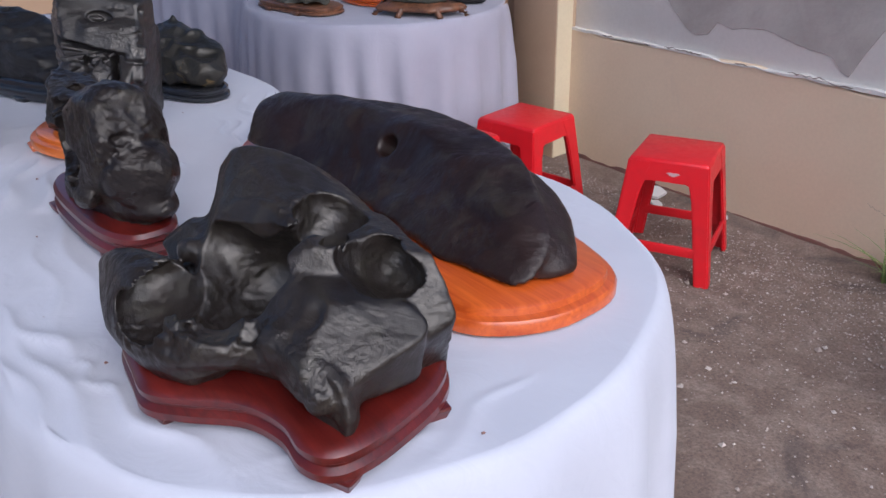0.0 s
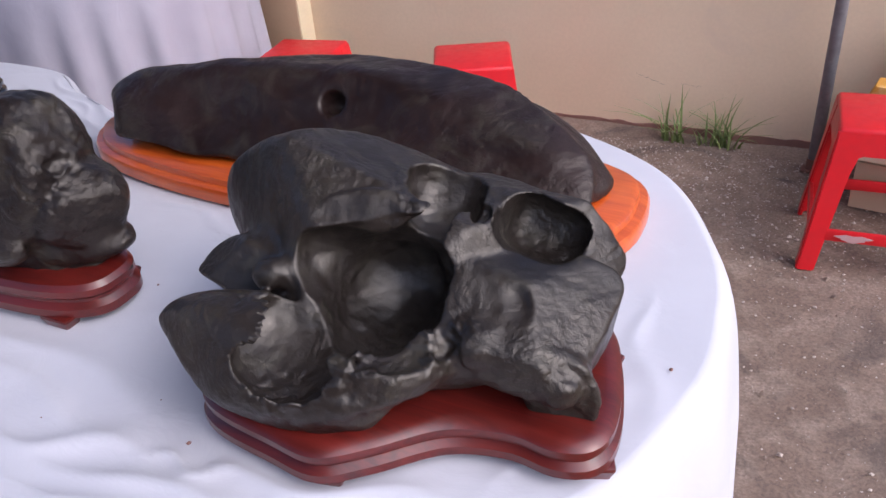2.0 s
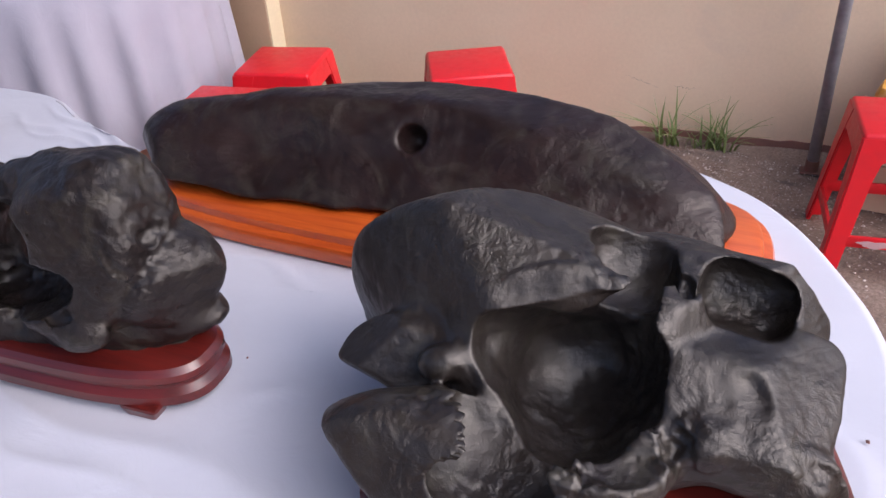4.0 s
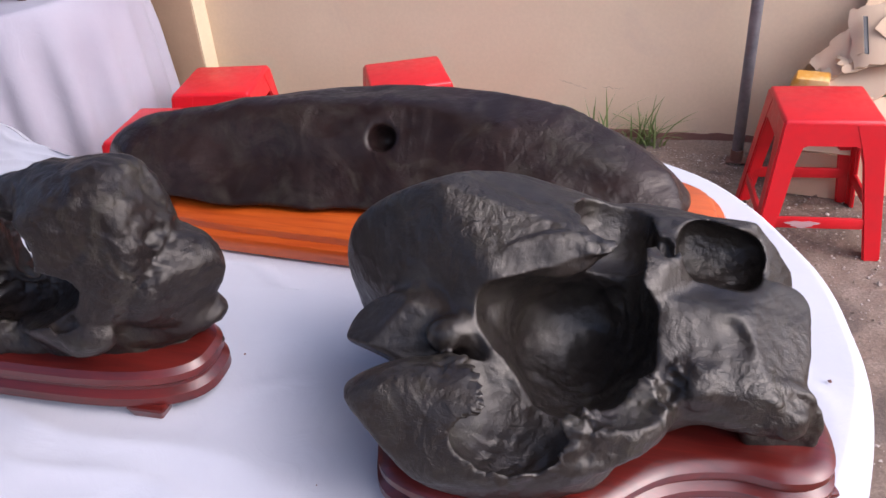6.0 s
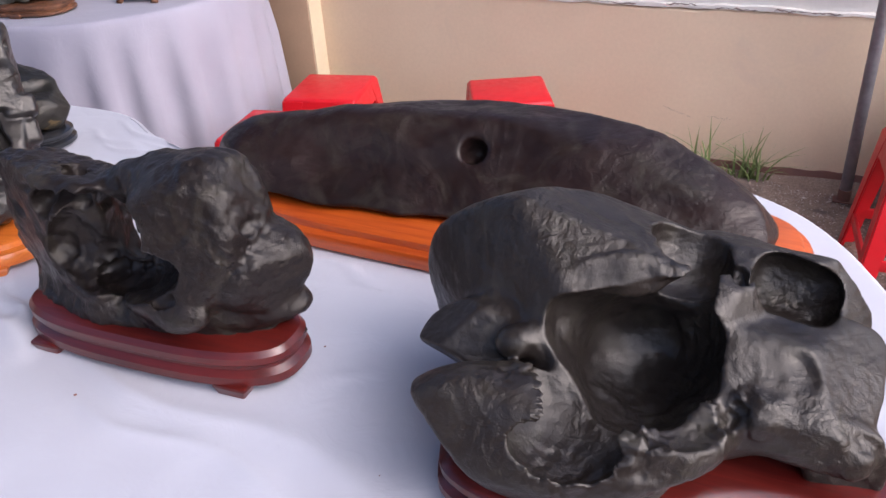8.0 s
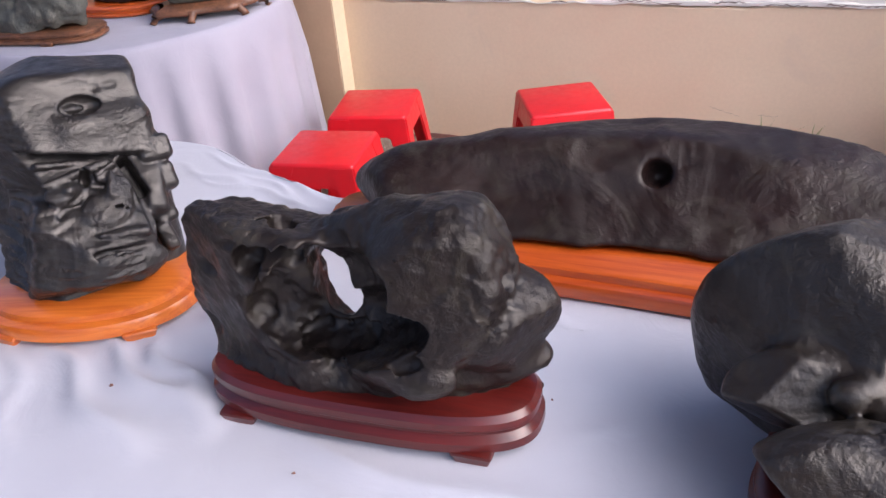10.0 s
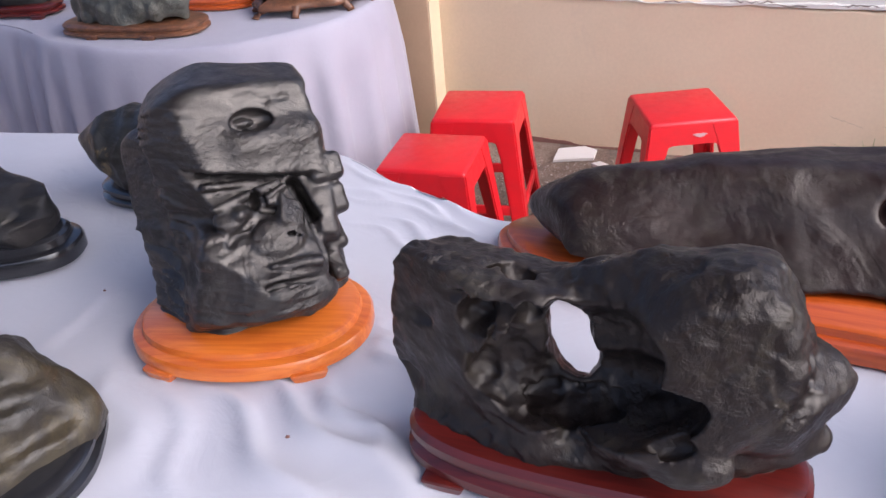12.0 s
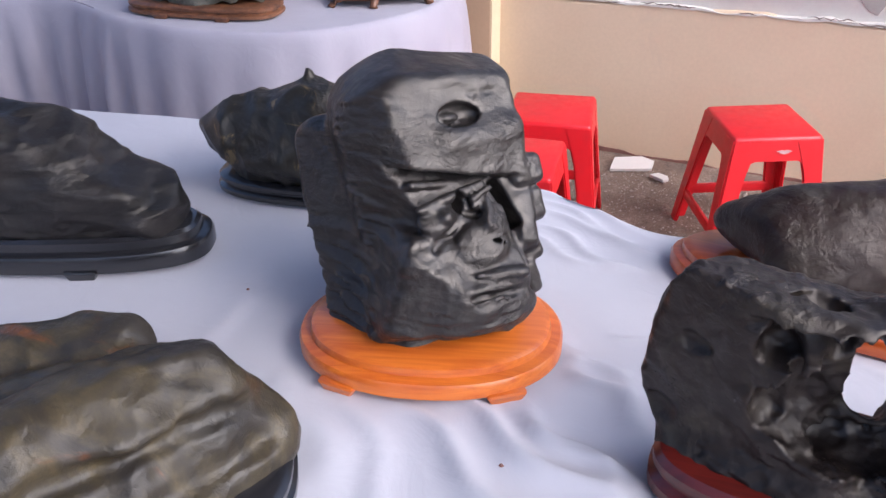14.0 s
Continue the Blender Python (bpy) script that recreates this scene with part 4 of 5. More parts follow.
def holed_stone():
    def field(p):
        # the left block
        left = block(p, (-1.667, 0.329, 0.92), (0.106, 0.057, 0.113), 0.03, 3, 7, -4)
        left = both(left, half_space(p, (-1.758, 0.336, 1.019), (-0.642, 0.344, 0.506)), 0.012)
        left = both(left, half_space(p, (-1.698, 0.304, 0.95), (-0.308, -0.904, -0.009)), 0.006)
        left = both(left, half_space(p, (-1.76, 0.328, 0.852), (-0.818, -0.132, -0.423)), 0.015)
        # the high right shoulder over a bulging foot
        shoulder = ell(p, (-1.458, 0.335, 0.96), (0.093, 0.095, 0.133), 7, 41)
        shoulder = both(shoulder, half_space(p, (-1.43, 0.292, 1.069), (0.045, -0.616, 0.783)), 0.006)
        shoulder = both(shoulder, half_space(p, (-1.382, 0.359, 1.06), (0.844, 0.062, 0.474)), 0.012)
        shoulder = both(shoulder, half_space(p, (-1.421, 0.271, 0.95), (0.2, -0.974, 0.128)), 0.008)
        bulge = ell(p, (-1.392, 0.353, 0.93), (0.087, 0.069, 0.062), -0.161, -5, 1.347)
        bulge = both(bulge, half_space(p, (-1.34, 0.352, 0.98), (0.653, -0.262, 0.684)), 0.008)
        bulge = both(bulge, half_space(p, (-1.341, 0.334, 0.902), (0.814, -0.426, -0.293)), 0.008)
        base = ell(p, (-1.534, 0.345, 0.845), (0.219, 0.063, 0.04), 8, -7, 5)
        foot = ell(p, (-1.383, 0.335, 0.825), (0.071, 0.064, 0.009), 1.397, 1.882, 4)
        bridge = capsule(p, (-1.655, 0.346, 0.987), (-1.488, 0.35, 1.021), 0.012, 0.046)
        lip = ell(p, (-1.441, 0.275, 0.885), (0.04, 0.021, 0.022), -0.133, -15)
        f = left
        f = join(f, shoulder, 0.015)
        f = join(f, bulge, 0.006)
        f = join(f, base, 0.02)
        f = join(f, foot, 0.015)
        f = join(f, bridge, 0.01)
        f = join(f, lip, 0.008)
        w = warped(warped(p, 14, 0.005, 4.0), 45, 0.0015, 6.0)
        # the long hollow across the front and the hole through its thin back
        f = carve(f, ell(w, (-1.532, 0.284, 0.928), (0.110, 0.066, 0.042), 1.732, -14, -2.704), 0.004)
        f = carve(f, ell(w, (-1.547, 0.272, 0.978), (0.080, 0.068, 0.052), -2.275, -16, -3), 0.008)
        f = carve(f, ell(w, (-1.57, 0.336, 0.956), (0.025, 0.2, 0.048), 22, -15, -30), 0.003)
        # smaller hollows, pits, the cleft over the foot and dents on the crest
        f = carve(f, ell(w, (-1.63, 0.294, 1.009), (0.037, 0.055, 0.014), 7, 4, 19), 0.003)
        f = carve(f, ell(w, (-1.616, 0.298, 0.94), (0.039, 0.025, 0.051), -3, -0.13, 2.577), 0.003)
        f = carve(f, ell(w, (-1.545, 0.292, 1.03), (0.025, 0.031, 0.028), 2.133, 0.633, 1.162), 0.003)
        f = carve(f, ell(w, (-1.733, 0.311, 0.966), (0.023, 0.014, 0.013), -1.504, -1.22), 0.003)
        f = carve(f, ell(w, (-1.679, 0.294, 1.013), (0.019, 0.011, 0.009), -0.535, -0.887), 0.003)
        f = carve(f, ell(w, (-1.757, 0.31, 0.872), (0.02, 0.025, 0.024)), 0.003)
        f = carve(f, capsule(w, (-1.3, 0.385, 1), (-1.357, 0.321, 0.998), 0.015, 0.008), 0.005)
        f = carve(f, ell(w, (-1.483, 0.328, 1.067), (0.033, 0.015, 0.008), 0.888, 0.097, -0.635), 0.005)
        f = carve(f, ell(w, (-1.455, 0.268, 0.910), (0.022, 0.012, 0.012), 0, -20), 0.004)
        f = carve(f, ell(w, (-1.655, 0.288, 0.995), (0.022, 0.034, 0.021), 10), 0.003)
        f = carve(f, ell(w, (-1.60, 0.296, 1.003), (0.018, 0.036, 0.022), 10), 0.003)
        f = carve(f, ell(w, (-1.648, 0.290, 0.925), (0.022, 0.034, 0.027), 10), 0.003)
        f = carve(f, ell(w, (-1.56, 0.325, 0.887), (0.060, 0.030, 0.012), 4, -6, 20), 0.003)
        return both(f, -half_space(p, (0, 0, 0.825), (0, 0, 1)), 0.012)

    def detail(p):
        w = np.clip(0.6 + 1.2 * fbm(p, 11, 2, 31.0), 0, 1)
        inner = np.exp(-(((p - np.array((-1.60, 0.33, 0.95))) / np.array((0.09, 0.06, 0.07))) ** 2).sum(1))
        return inner * (scallops(p, 0.034, 0.006, 3.0, 0.7) - 0.003) + 0.003 * fbm(p, 16, 3, 3.0) + scallops(p, 0.05, 0.0025, 2.0, 0.8) + w * scallops(p, 0.017, 0.0030, 5.0, 0.9) + w * 0.0034 * fbm(p, 50, 3, 4.0) + 0.0007 * fbm(p, 110, 2, 9.0) - 0.001

    return stone("holed_stone", "rough black stone pierced by one hole", pitted_stone, (-1.80, 0.22, 0.81), (-1.28, 0.46, 1.11), 0.0026, field, detail, (-1.535, 0.335, 0.825))


HEAD_AT, HEAD_TURN = (-2.09, 0.50), 60.97   # u runs along the carved-looking face, n out of it


def layered_stone():
    c, s = math.cos(radians(HEAD_TURN)), math.sin(radians(HEAD_TURN))

    def local(p):
        dx, dy = p[:, 0] - HEAD_AT[0], p[:, 1] - HEAD_AT[1]
        return np.stack([dx * c + dy * s, dx * s - dy * c, p[:, 2]], 1)

    def field(p):
        q = local(p)
        u, n, z = q.T
        # the cap
        cap = block(q, (0.012, 0.007, 1.027), (0.118, 0.087, 0.138), 0.03, 20, -6, 4)
        cap = both(cap, half_space(q, (0.02, 0.058, 1.041), (-0.007, 0.859, 0.495)), 0.006)
        cap = both(cap, half_space(q, (-0.003, -0.02, 1.125), (0.163, 0.083, 1.003)), 0.01)
        cap = both(cap, half_space(q, (-0.072, -0.041, 1.113), (-0.513, -0.247, 0.817)), 0.03)
        cap = both(cap, half_space(q, (-0.064, 0.057, 1.031), (-0.864, 0.471, 0.145)), 0.008)
        cap = both(cap, half_space(q, (0.105, 0.05, 1.03), (0.954, 0.236, -0.048)), 0.01)
        cap = both(cap, half_space(q, (0.102, 0.004, 1.124), (0.544, 0.164, 0.816)), 0.01)
        # the trunk behind it
        back = block(q, (-0.022, -0.022, 0.909), (0.131, 0.11, 0.151), 0.03, 0.316, 4, 10)
        back = both(back, half_space(q, (-0.105, -0.001, 0.899), (-0.73, 0.262, 0.302)), 0.02)
        back = both(back, half_space(q, (-0.042, -0.109, 0.868), (-0.379, -0.76, -0.409)), 0.02)
        # the jaw below
        jaw = block(q, (-0.037, 0.074, 0.87), (0.083, 0.094, 0.082), 0.02, 14, 18, -0.637)
        jaw = both(jaw, half_space(q, (-0.03, 0.116, 0.949), (0.039, 0.721, 0.68)), 0.006)
        jaw = both(jaw, half_space(q, (-0.084, 0.129, 0.901), (-0.652, 0.738, 0.113)), 0.01)
        jaw = both(jaw, half_space(q, (0.001, 0.165, 0.86), (0.154, 0.979, 0.081)), 0.01)
        jaw = both(jaw, half_space(q, (-0.049, 0.117, 0.834), (-0.194, 0.456, -0.851)), 0.015)
        f = cap
        f = join(f, back, 0.01)
        f = join(f, jaw, 0.01)
        # below the brim the face steps back and runs out again towards the chin
        face_n = 0.056 + (1.004 - z) * 1.02 + 0.003 * fbm(p, 30, 2, 3.0)
        brim = 1.016 - 0.30 * u + 0.004 * fbm(p, 25, 2, 9.0)
        f = carve(f, np.maximum(np.maximum(face_n - n, z - brim), 0.912 - z - 0.1 * u), 0.004)
        f = carve(f, capsule(q, (-0.075, 0.070, 1.030), (0.125, 0.086, 0.980), 0.005, 0.007), 0.003)
        # ledges under the brim, the brow and its stripes
        f = join(f, block(q, (-0.014, 0.052, 1.000), (0.056, 0.010, 0.005), 0.003, 0, 14, 35), 0.003)
        f = join(f, capsule(q, (-0.066, 0.076, 0.993), (0.026, 0.074, 0.997), 0.006, 0.005), 0.003)
        f = join(f, block(q, (0.018, 0.080, 0.988), (0.016, 0.010, 0.003), 0.002, 0, -16, 40), 0.002)
        f = join(f, block(q, (0.014, 0.084, 0.979), (0.012, 0.010, 0.003), 0.002, 0, -16, 40), 0.002)
        # the left cheek with a rounded boss, the prow and the muzzle under it
        f = join(f, both(ell(q, (-0.046, 0.082, 0.972), (0.030, 0.018, 0.020), 0, 20, 40), half_space(q, (-0.045, 0.094, 0.978), (-0.15, 0.72, 0.68)), 0.003), 0.004)
        f = join(f, ell(q, (-0.040, 0.090, 0.979), (0.008, 0.008, 0.008)), 0.002)
        f = join(f, both(block(q, (0.020, 0.096, 0.960), (0.017, 0.016, 0.017), 0.003, 0, 35, 42), half_space(q, (0.022, 0.110, 0.966), (0.35, 0.72, 0.60)), 0.002), 0.004)
        f = join(f, both(ell(q, (-0.004, 0.112, 0.938), (0.040, 0.022, 0.028), 0, 10, 42), half_space(q, (0, 0.128, 0.944), (-0.10, 0.72, 0.69)), 0.003), 0.006)
        f = join(f, capsule(q, (-0.030, 0.140, 0.922), (0.030, 0.152, 0.910), 0.006, 0.006), 0.004)
        f = join(f, ell(q, (0.005, 0.150, 0.868), (0.045, 0.018, 0.024), 0, 4, 0), 0.006)
        # deep pits in the middle, the crease beside the muzzle, the rough mouth and the cleft under the lip
        f = carve(f, ell(q, (-0.012, 0.078, 0.986), (0.009, 0.024, 0.015), 0, 10, 42), 0.002)
        f = carve(f, capsule(q, (-0.008, 0.088, 0.974), (0.010, 0.094, 0.968), 0.006, 0.008), 0.002)
        f = carve(f, capsule(q, (-0.066, 0.108, 0.956), (-0.026, 0.096, 0.972), 0.005, 0.005), 0.003)
        f = carve(f, ell(q, (0.014, 0.122, 0.943), (0.012, 0.008, 0.007), 0, 30, 42), 0.002)
        f = carve(f, capsule(q, (-0.045, 0.150, 0.898), (0.045, 0.166, 0.892), 0.005, 0.006), 0.003)
        # the flap of stacked lumps beside the face, and the dark slot between
        flap1 = block(q, (0.098, 0.066, 0.991), (0.026, 0.016, 0.020), 0.01, 1.839, 4, 29)
        flap2 = block(q, (0.089, 0.083, 0.95), (0.026, 0.016, 0.022), 0.01, -0.287, 1.514, 27)
        flap3 = block(q, (0.076, 0.101, 0.909), (0.018, 0.015, 0.023), 0.01, 2.697, -6, 30)
        flap4 = block(q, (0.067, 0.114, 0.873), (0.011, 0.018, 0.023), 0.007, 0.159, -10, 15)
        f = join(join(join(join(f, flap1, 0.004), flap2, 0.004), flap3, 0.004), flap4, 0.004)
        f = carve(f, block(q, (0.052, 0.080, 0.962), (0.010, 0.030, 0.034), 0.006, 0, -8, 40), 0.003)
        f = carve(f, capsule(q, (0.050, 0.112, 0.945), (0.042, 0.150, 0.905), 0.009, 0.005), 0.003)
        # the eye-shaped dent with its lid, two small ones and the seam of the cap
        f = carve(f, ell(q, (0.022, 0.036, 1.074), (0.030, 0.016, 0.014), 0, 8), 0.002)
        f = join(f, ell(q, (0.013, 0.026, 1.070), (0.017, 0.009, 0.007), 0, 8), 0.002)
        f = carve(f, ell(q, (0.071, 0.031, 1.092), (0.013, 0.005, 0.005)), 0.003)
        f = carve(f, ell(q, (0.052, 0.031, 1.093), (0.008, 0.005, 0.004)), 0.003)
        f = carve(f, capsule(q, (0.05, 0.052, 1.046), (0.13, 0.055, 1.036), 0.002, 0.004), 0.004)
        f = carve(f, capsule(q, (0.112, 0.02, 1.082), (0.130, 0.03, 1.062), 0.008, 0.006), 0.006)
        # layers on the side
        side_w = np.clip((-0.055 - u + 0.5 * (n - 0.066)) / 0.02 + 1, 0, 1)
        step = z / 0.016 + 2.6 * fbm(p * np.array((1, 1, 0.8)), 9, 3, 3.0)
        ledge = step - np.floor(step) - 0.5
        broken = np.clip(0.45 + 2.2 * fbm(p, 13, 2, 5.0), 0, 1.4)
        f = f + side_w * (0.009 * ledge * broken + 0.007 * fbm(p * np.array((1, 1, 3.6)), 10, 3, 8.0) + 0.0026 * ridged(p * np.array((0.7, 0.7, 3.0)), 30, 2, 2.0))
        return both(f, -half_space(p, (0, 0, 0.812), (0, 0, 1)), 0.01)

    def detail(p):
        return 0.0025 * fbm(p, 14, 2, 6.0) + scallops(p * np.array((1, 1, 1.5)), 0.06, 0.0012, 7.0, 0.8) + 0.0005 * fbm(p * np.array((1, 1, 2.0)), 45, 3, 2.0) - 0.001

    return stone("layered_stone", "upright black layered stone with a folded front", carved_stone, (-2.30, 0.28, 0.80), (-1.90, 0.72, 1.18), 0.0028, field, detail, (-2.07, 0.48, 0.812))


def fin_stone():
    def field(p):
        f = ell(p, (-2.42, 0.79, 0.86), (0.20, 0.10, 0.115), 14)
        f = both(f, half_space(p, (-2.40, 0.80, 0.965), (0.45, -0.1, 0.85)), 0.03)
        f = join(f, capsule(p, (-2.46, 0.80, 0.93), (-2.456, 0.805, 0.978), 0.022, 0.010), 0.02)
        f = join(f, ell(p, (-2.57, 0.745, 0.885), (0.075, 0.06, 0.06)), 0.03)
        return both(f, -half_space(p, (0, 0, 0.805), (0, 0, 1)), 0.012)

    def detail(p):
        return 0.008 * fbm(p, 13, 3, 8.0) + scallops(p, 0.05, 0.012, 3.0, 0.5)

    return stone("fin_stone", "black fin-shaped stone with an ochre patch", ochre_stone, (-2.70, 0.64, 0.79), (-2.18, 0.95, 1.02), 0.005, field, detail, (-2.42, 0.79, 0.805))


def wedge_stone():
    def field(p):
        f = block(p, (-2.70, 0.435, 0.905), (0.21, 0.075, 0.11), 0.06, 24)
        f = both(f, half_space(p, (-2.62, 0.47, 0.945), (0.50, 0.1, 0.85)), 0.03)
        f = join(f, ell(p, (-2.74, 0.47, 0.93), (0.13, 0.07, 0.075), 24, 18), 0.03)
        return both(f, -half_space(p, (0, 0, 0.81), (0, 0, 1)), 0.012)

    def detail(p):
        return 0.007 * fbm(p * np.array((0.7, 0.7, 2.4)), 16, 4, 9.0) + scallops(p * np.array((0.5, 0.5, 1.4)), 0.045, 0.009, 5.0, 0.5) + 0.003 * ridged(p * np.array((0.5, 0.5, 2.0)), 30, 2, 3.0)

    return stone("wedge_stone", "black wedge-shaped stone with fine layers", dark_stone, (-2.98, 0.24, 0.79), (-2.44, 0.62, 1.06), 0.005, field, detail, (-2.70, 0.435, 0.81))


def golden_rock():
    def field(p):
        # a crest running forward over a broad base, a gully and a lower ridge behind
        base = ell(p, (-2.298, 0.061, 0.82), (0.202, 0.15, 0.075), 35)
        crest = capsule(p, (-2.207, 0.135, 0.881), (-2.33, -0.1, 0.845), 0.078, 0.085)
        crest = both(crest, half_space(p, (-2.17, 0.1, 0.925), (0.62, -0.35, 0.7)), 0.006)
        crest = both(crest, half_space(p, (-2.125, 0.15, 0.87), (0.921, -0.251, 0.245)), 0.006)
        crest = both(crest, half_space(p, (-2.183, 0.193, 0.896), (0.329, 0.816, 0.435)), 0.01)
        crest = both(crest, half_space(p, (-2.301, 0.051, 0.952), (-0.269, 0.408, 0.864)), 0.01)
        ridge = capsule(p, (-2.335, 0.193, 0.873), (-2.489, 0.118, 0.832), 0.036, 0.056)
        toe = ell(p, (-2.155, 0.165, 0.815), (0.06, 0.05, 0.045), 35)
        f = base
        f = join(f, crest, 0.015)
        f = join(f, ridge, 0.01)
        f = join(f, toe, 0.05)
        # two slanting steps across the near flank
        w = warped(p, 14, 0.006, 2.0)
        f = carve(f, capsule(w, (-2.12, 0.16, 0.885), (-2.26, -0.12, 0.900), 0.010, 0.012), 0.012)
        f = carve(f, capsule(w, (-2.105, 0.15, 0.850), (-2.20, -0.12, 0.850), 0.012, 0.012), 0.010)
        f = carve(f, capsule(w, (-2.275, 0.2, 0.94), (-2.42, 0, 0.915), 0.014, 0.022), 0.008)
        return both(f, -half_space(p, (0, 0, 0.8), (0, 0, 1)), 0.012)

    def detail(p):
        return 0.004 * fbm(p, 13, 3, 12.0) + scallops(p, 0.075, 0.007, 6.0, 0.5) + scallops(p, 0.03, 0.003, 2.0, 0.6) - 0.004

    return stone("golden_stone", "golden brown rock with grey hollows and rusty streaks", golden_stone, (-2.56, -0.16, 0.785), (-2.06, 0.34, 1.02), 0.0042, field, detail, (-2.30, 0.06, 0.80))


STEP = ((0.006, 0.0), (0.0, 0.004), (0.0, 0.014), (0.008, 0.020), (0.008, 0.024), (0.003, 0.028), (0.003, 0.036), (0.009, 0.042), (0.020, 0.044))


PLATFORM = ((0.006, 0.0), (0.0, 0.003), (0.0, 0.020), (0.003, 0.025), (0.014, 0.028), (0.0155, 0.031), (0.017, 0.038), (0.023, 0.042))


def lifted(profile, by, tall=1.0):
    return [(d, by + h * tall) for d, h in profile]


WHALE_EDGE = [(-0.745, 0.77), (-0.79, 0.895), (-1.0, 0.945), (-1.4, 0.945), (-1.68, 0.88), (-1.815, 0.78), (-1.74, 0.675), (-1.55, 0.628), (-1.25, 0.615), (-1.0, 0.605), (-0.85, 0.605), (-0.775, 0.665)]
whale()
stand("long orange varnished wooden stand, rounded at both ends", closed_curve([(x + 1.28, y - 0.78) for x, y in WHALE_EDGE], 120), TABLE, lifted(PLATFORM, 0.002, 1.0), (), orange_wood, centre=(-1.28, 0.78))
hollow_stone()
HOLLOW_EDGE = [(-0.643, 0.335), (-0.655, 0.40), (-0.69, 0.485), (-0.75, 0.53), (-0.88, 0.55), (-1.03, 0.47), (-1.095, 0.33), (-1.085, 0.235), (-1.045, 0.198), (-0.96, 0.185), (-0.90, 0.182), (-0.855, 0.215), (-0.80, 0.268), (-0.74, 0.288), (-0.69, 0.285), (-0.655, 0.30)]
stand("dark red lacquered stand with a flowing edge on small feet", closed_curve([(x + 0.86, y - 0.36) for x, y in HOLLOW_EDGE], 120)[::1], TABLE,
      lifted(STEP, 0.012, 1.0), ((0.195, -0.038, 25), (-0.045, -0.155, 10), (0.16, 0.11, 80), (-0.19, 0.05, 80)), red_lacquer, centre=(-0.86, 0.36))
holed_stone()
stand("dark red lacquered oval stand with stepped moulding and feet", oval(0.214, 0.078, 72, 2.8), TABLE, lifted(STEP, 0.010, 1.2),
      ((0.145, -0.058, 0), (-0.155, -0.058, 0), (0.145, 0.058, 0), (-0.155, 0.058, 0)), red_lacquer, centre=(-1.54, 0.335), turn=3)
layered_stone()
stand("amber varnished oval wooden stand with a stepped top", oval(0.170, 0.124, 72, 2.2), TABLE, lifted(PLATFORM, 0.010, 0.9),
      ((0.10, -0.095, 20), (-0.10, -0.095, -20), (0.10, 0.095, -20), (-0.10, 0.095, 20)), amber_wood, centre=(-2.062, 0.439), turn=18)
fin_stone()
stand("black lacquered stand under a fin-shaped stone", oval(0.20, 0.085, 60, 2.5), TABLE, lifted(STEP, 0.004, 0.8), (), black_lacquer, centre=(-2.42, 0.78), turn=14)
wedge_stone()
stand("black lacquered oval stand with small feet", oval(0.22, 0.085, 60, 2.8), TABLE, lifted(PLATFORM, 0.006, 1.2), ((0.04, -0.075, 0), (-0.12, -0.075, 0), (0.04, 0.075, 0)), black_lacquer, centre=(-2.68, 0.44), turn=24)
golden_rock()
stand("black lacquered stand with a wavy rim", oval(0.23, 0.15, 60, 2.7), TABLE, lifted(STEP, 0.006, 0.8), ((0.19, 0.06, 60), (0.17, -0.1, -40)), black_lacquer, centre=(-2.29, 0.05), turn=35)


# ---- peeling plaster on the wall ----
def bare_plaster():
    """Grey plaster where the white paint has come off; its lower edge runs in lobes."""
    xs = np.arange(-2.36, 0.6, 0.008)
    kx = [-2.36, -2.30, -2.22, -2.17, -2.11, -2.07, -2.00, -1.85, -1.75, -1.66, -1.58, -1.535, -1.505, -1.49, -1.455, -1.41, -1.33, -1.26, -1.215, -1.19, -1.0, -0.7, -0.4, 0.0, 0.3, 0.6]
    kz = [0.84, 0.78, 0.71, 0.69, 0.70, 0.755, 0.74, 0.755, 0.735, 0.71, 0.705, 0.66, 0.648, 0.675, 0.745, 0.82, 0.835, 0.79, 0.737, 0.75, 0.757, 0.78, 0.74, 0.80, 0.73, 0.77]
    p = np.stack([xs, 0 * xs, 0 * xs], 1)
    low = np.interp(xs, kx, kz) + 0.006 * fbm(p, 18, 3)
    n = len(xs)
    rows = [(WALL + 0.021, low), (WALL + 0.0185, low + 0.002), (WALL + 0.0185, 0 * xs + 1.6), (WALL + 0.021, 0 * xs + 1.6)]
    verts = []
    for y, z in rows:
        verts += [(a, y, b) for a, b in zip(xs, z)]
    faces = [(j * n + i, j * n + i + 1, (j + 1) * n + i + 1, (j + 1) * n + i) for j in range(3) for i in range(n - 1)]
    me = bpy.data.meshes.new("plaster_patch")
    me.from_pydata(verts, [], faces)
    return tagged(meshed("plaster_patch", me, grey_plaster, smooth=False), "bare grey plaster with a ragged lower edge", "wall", kind="structure")


bare_plaster()


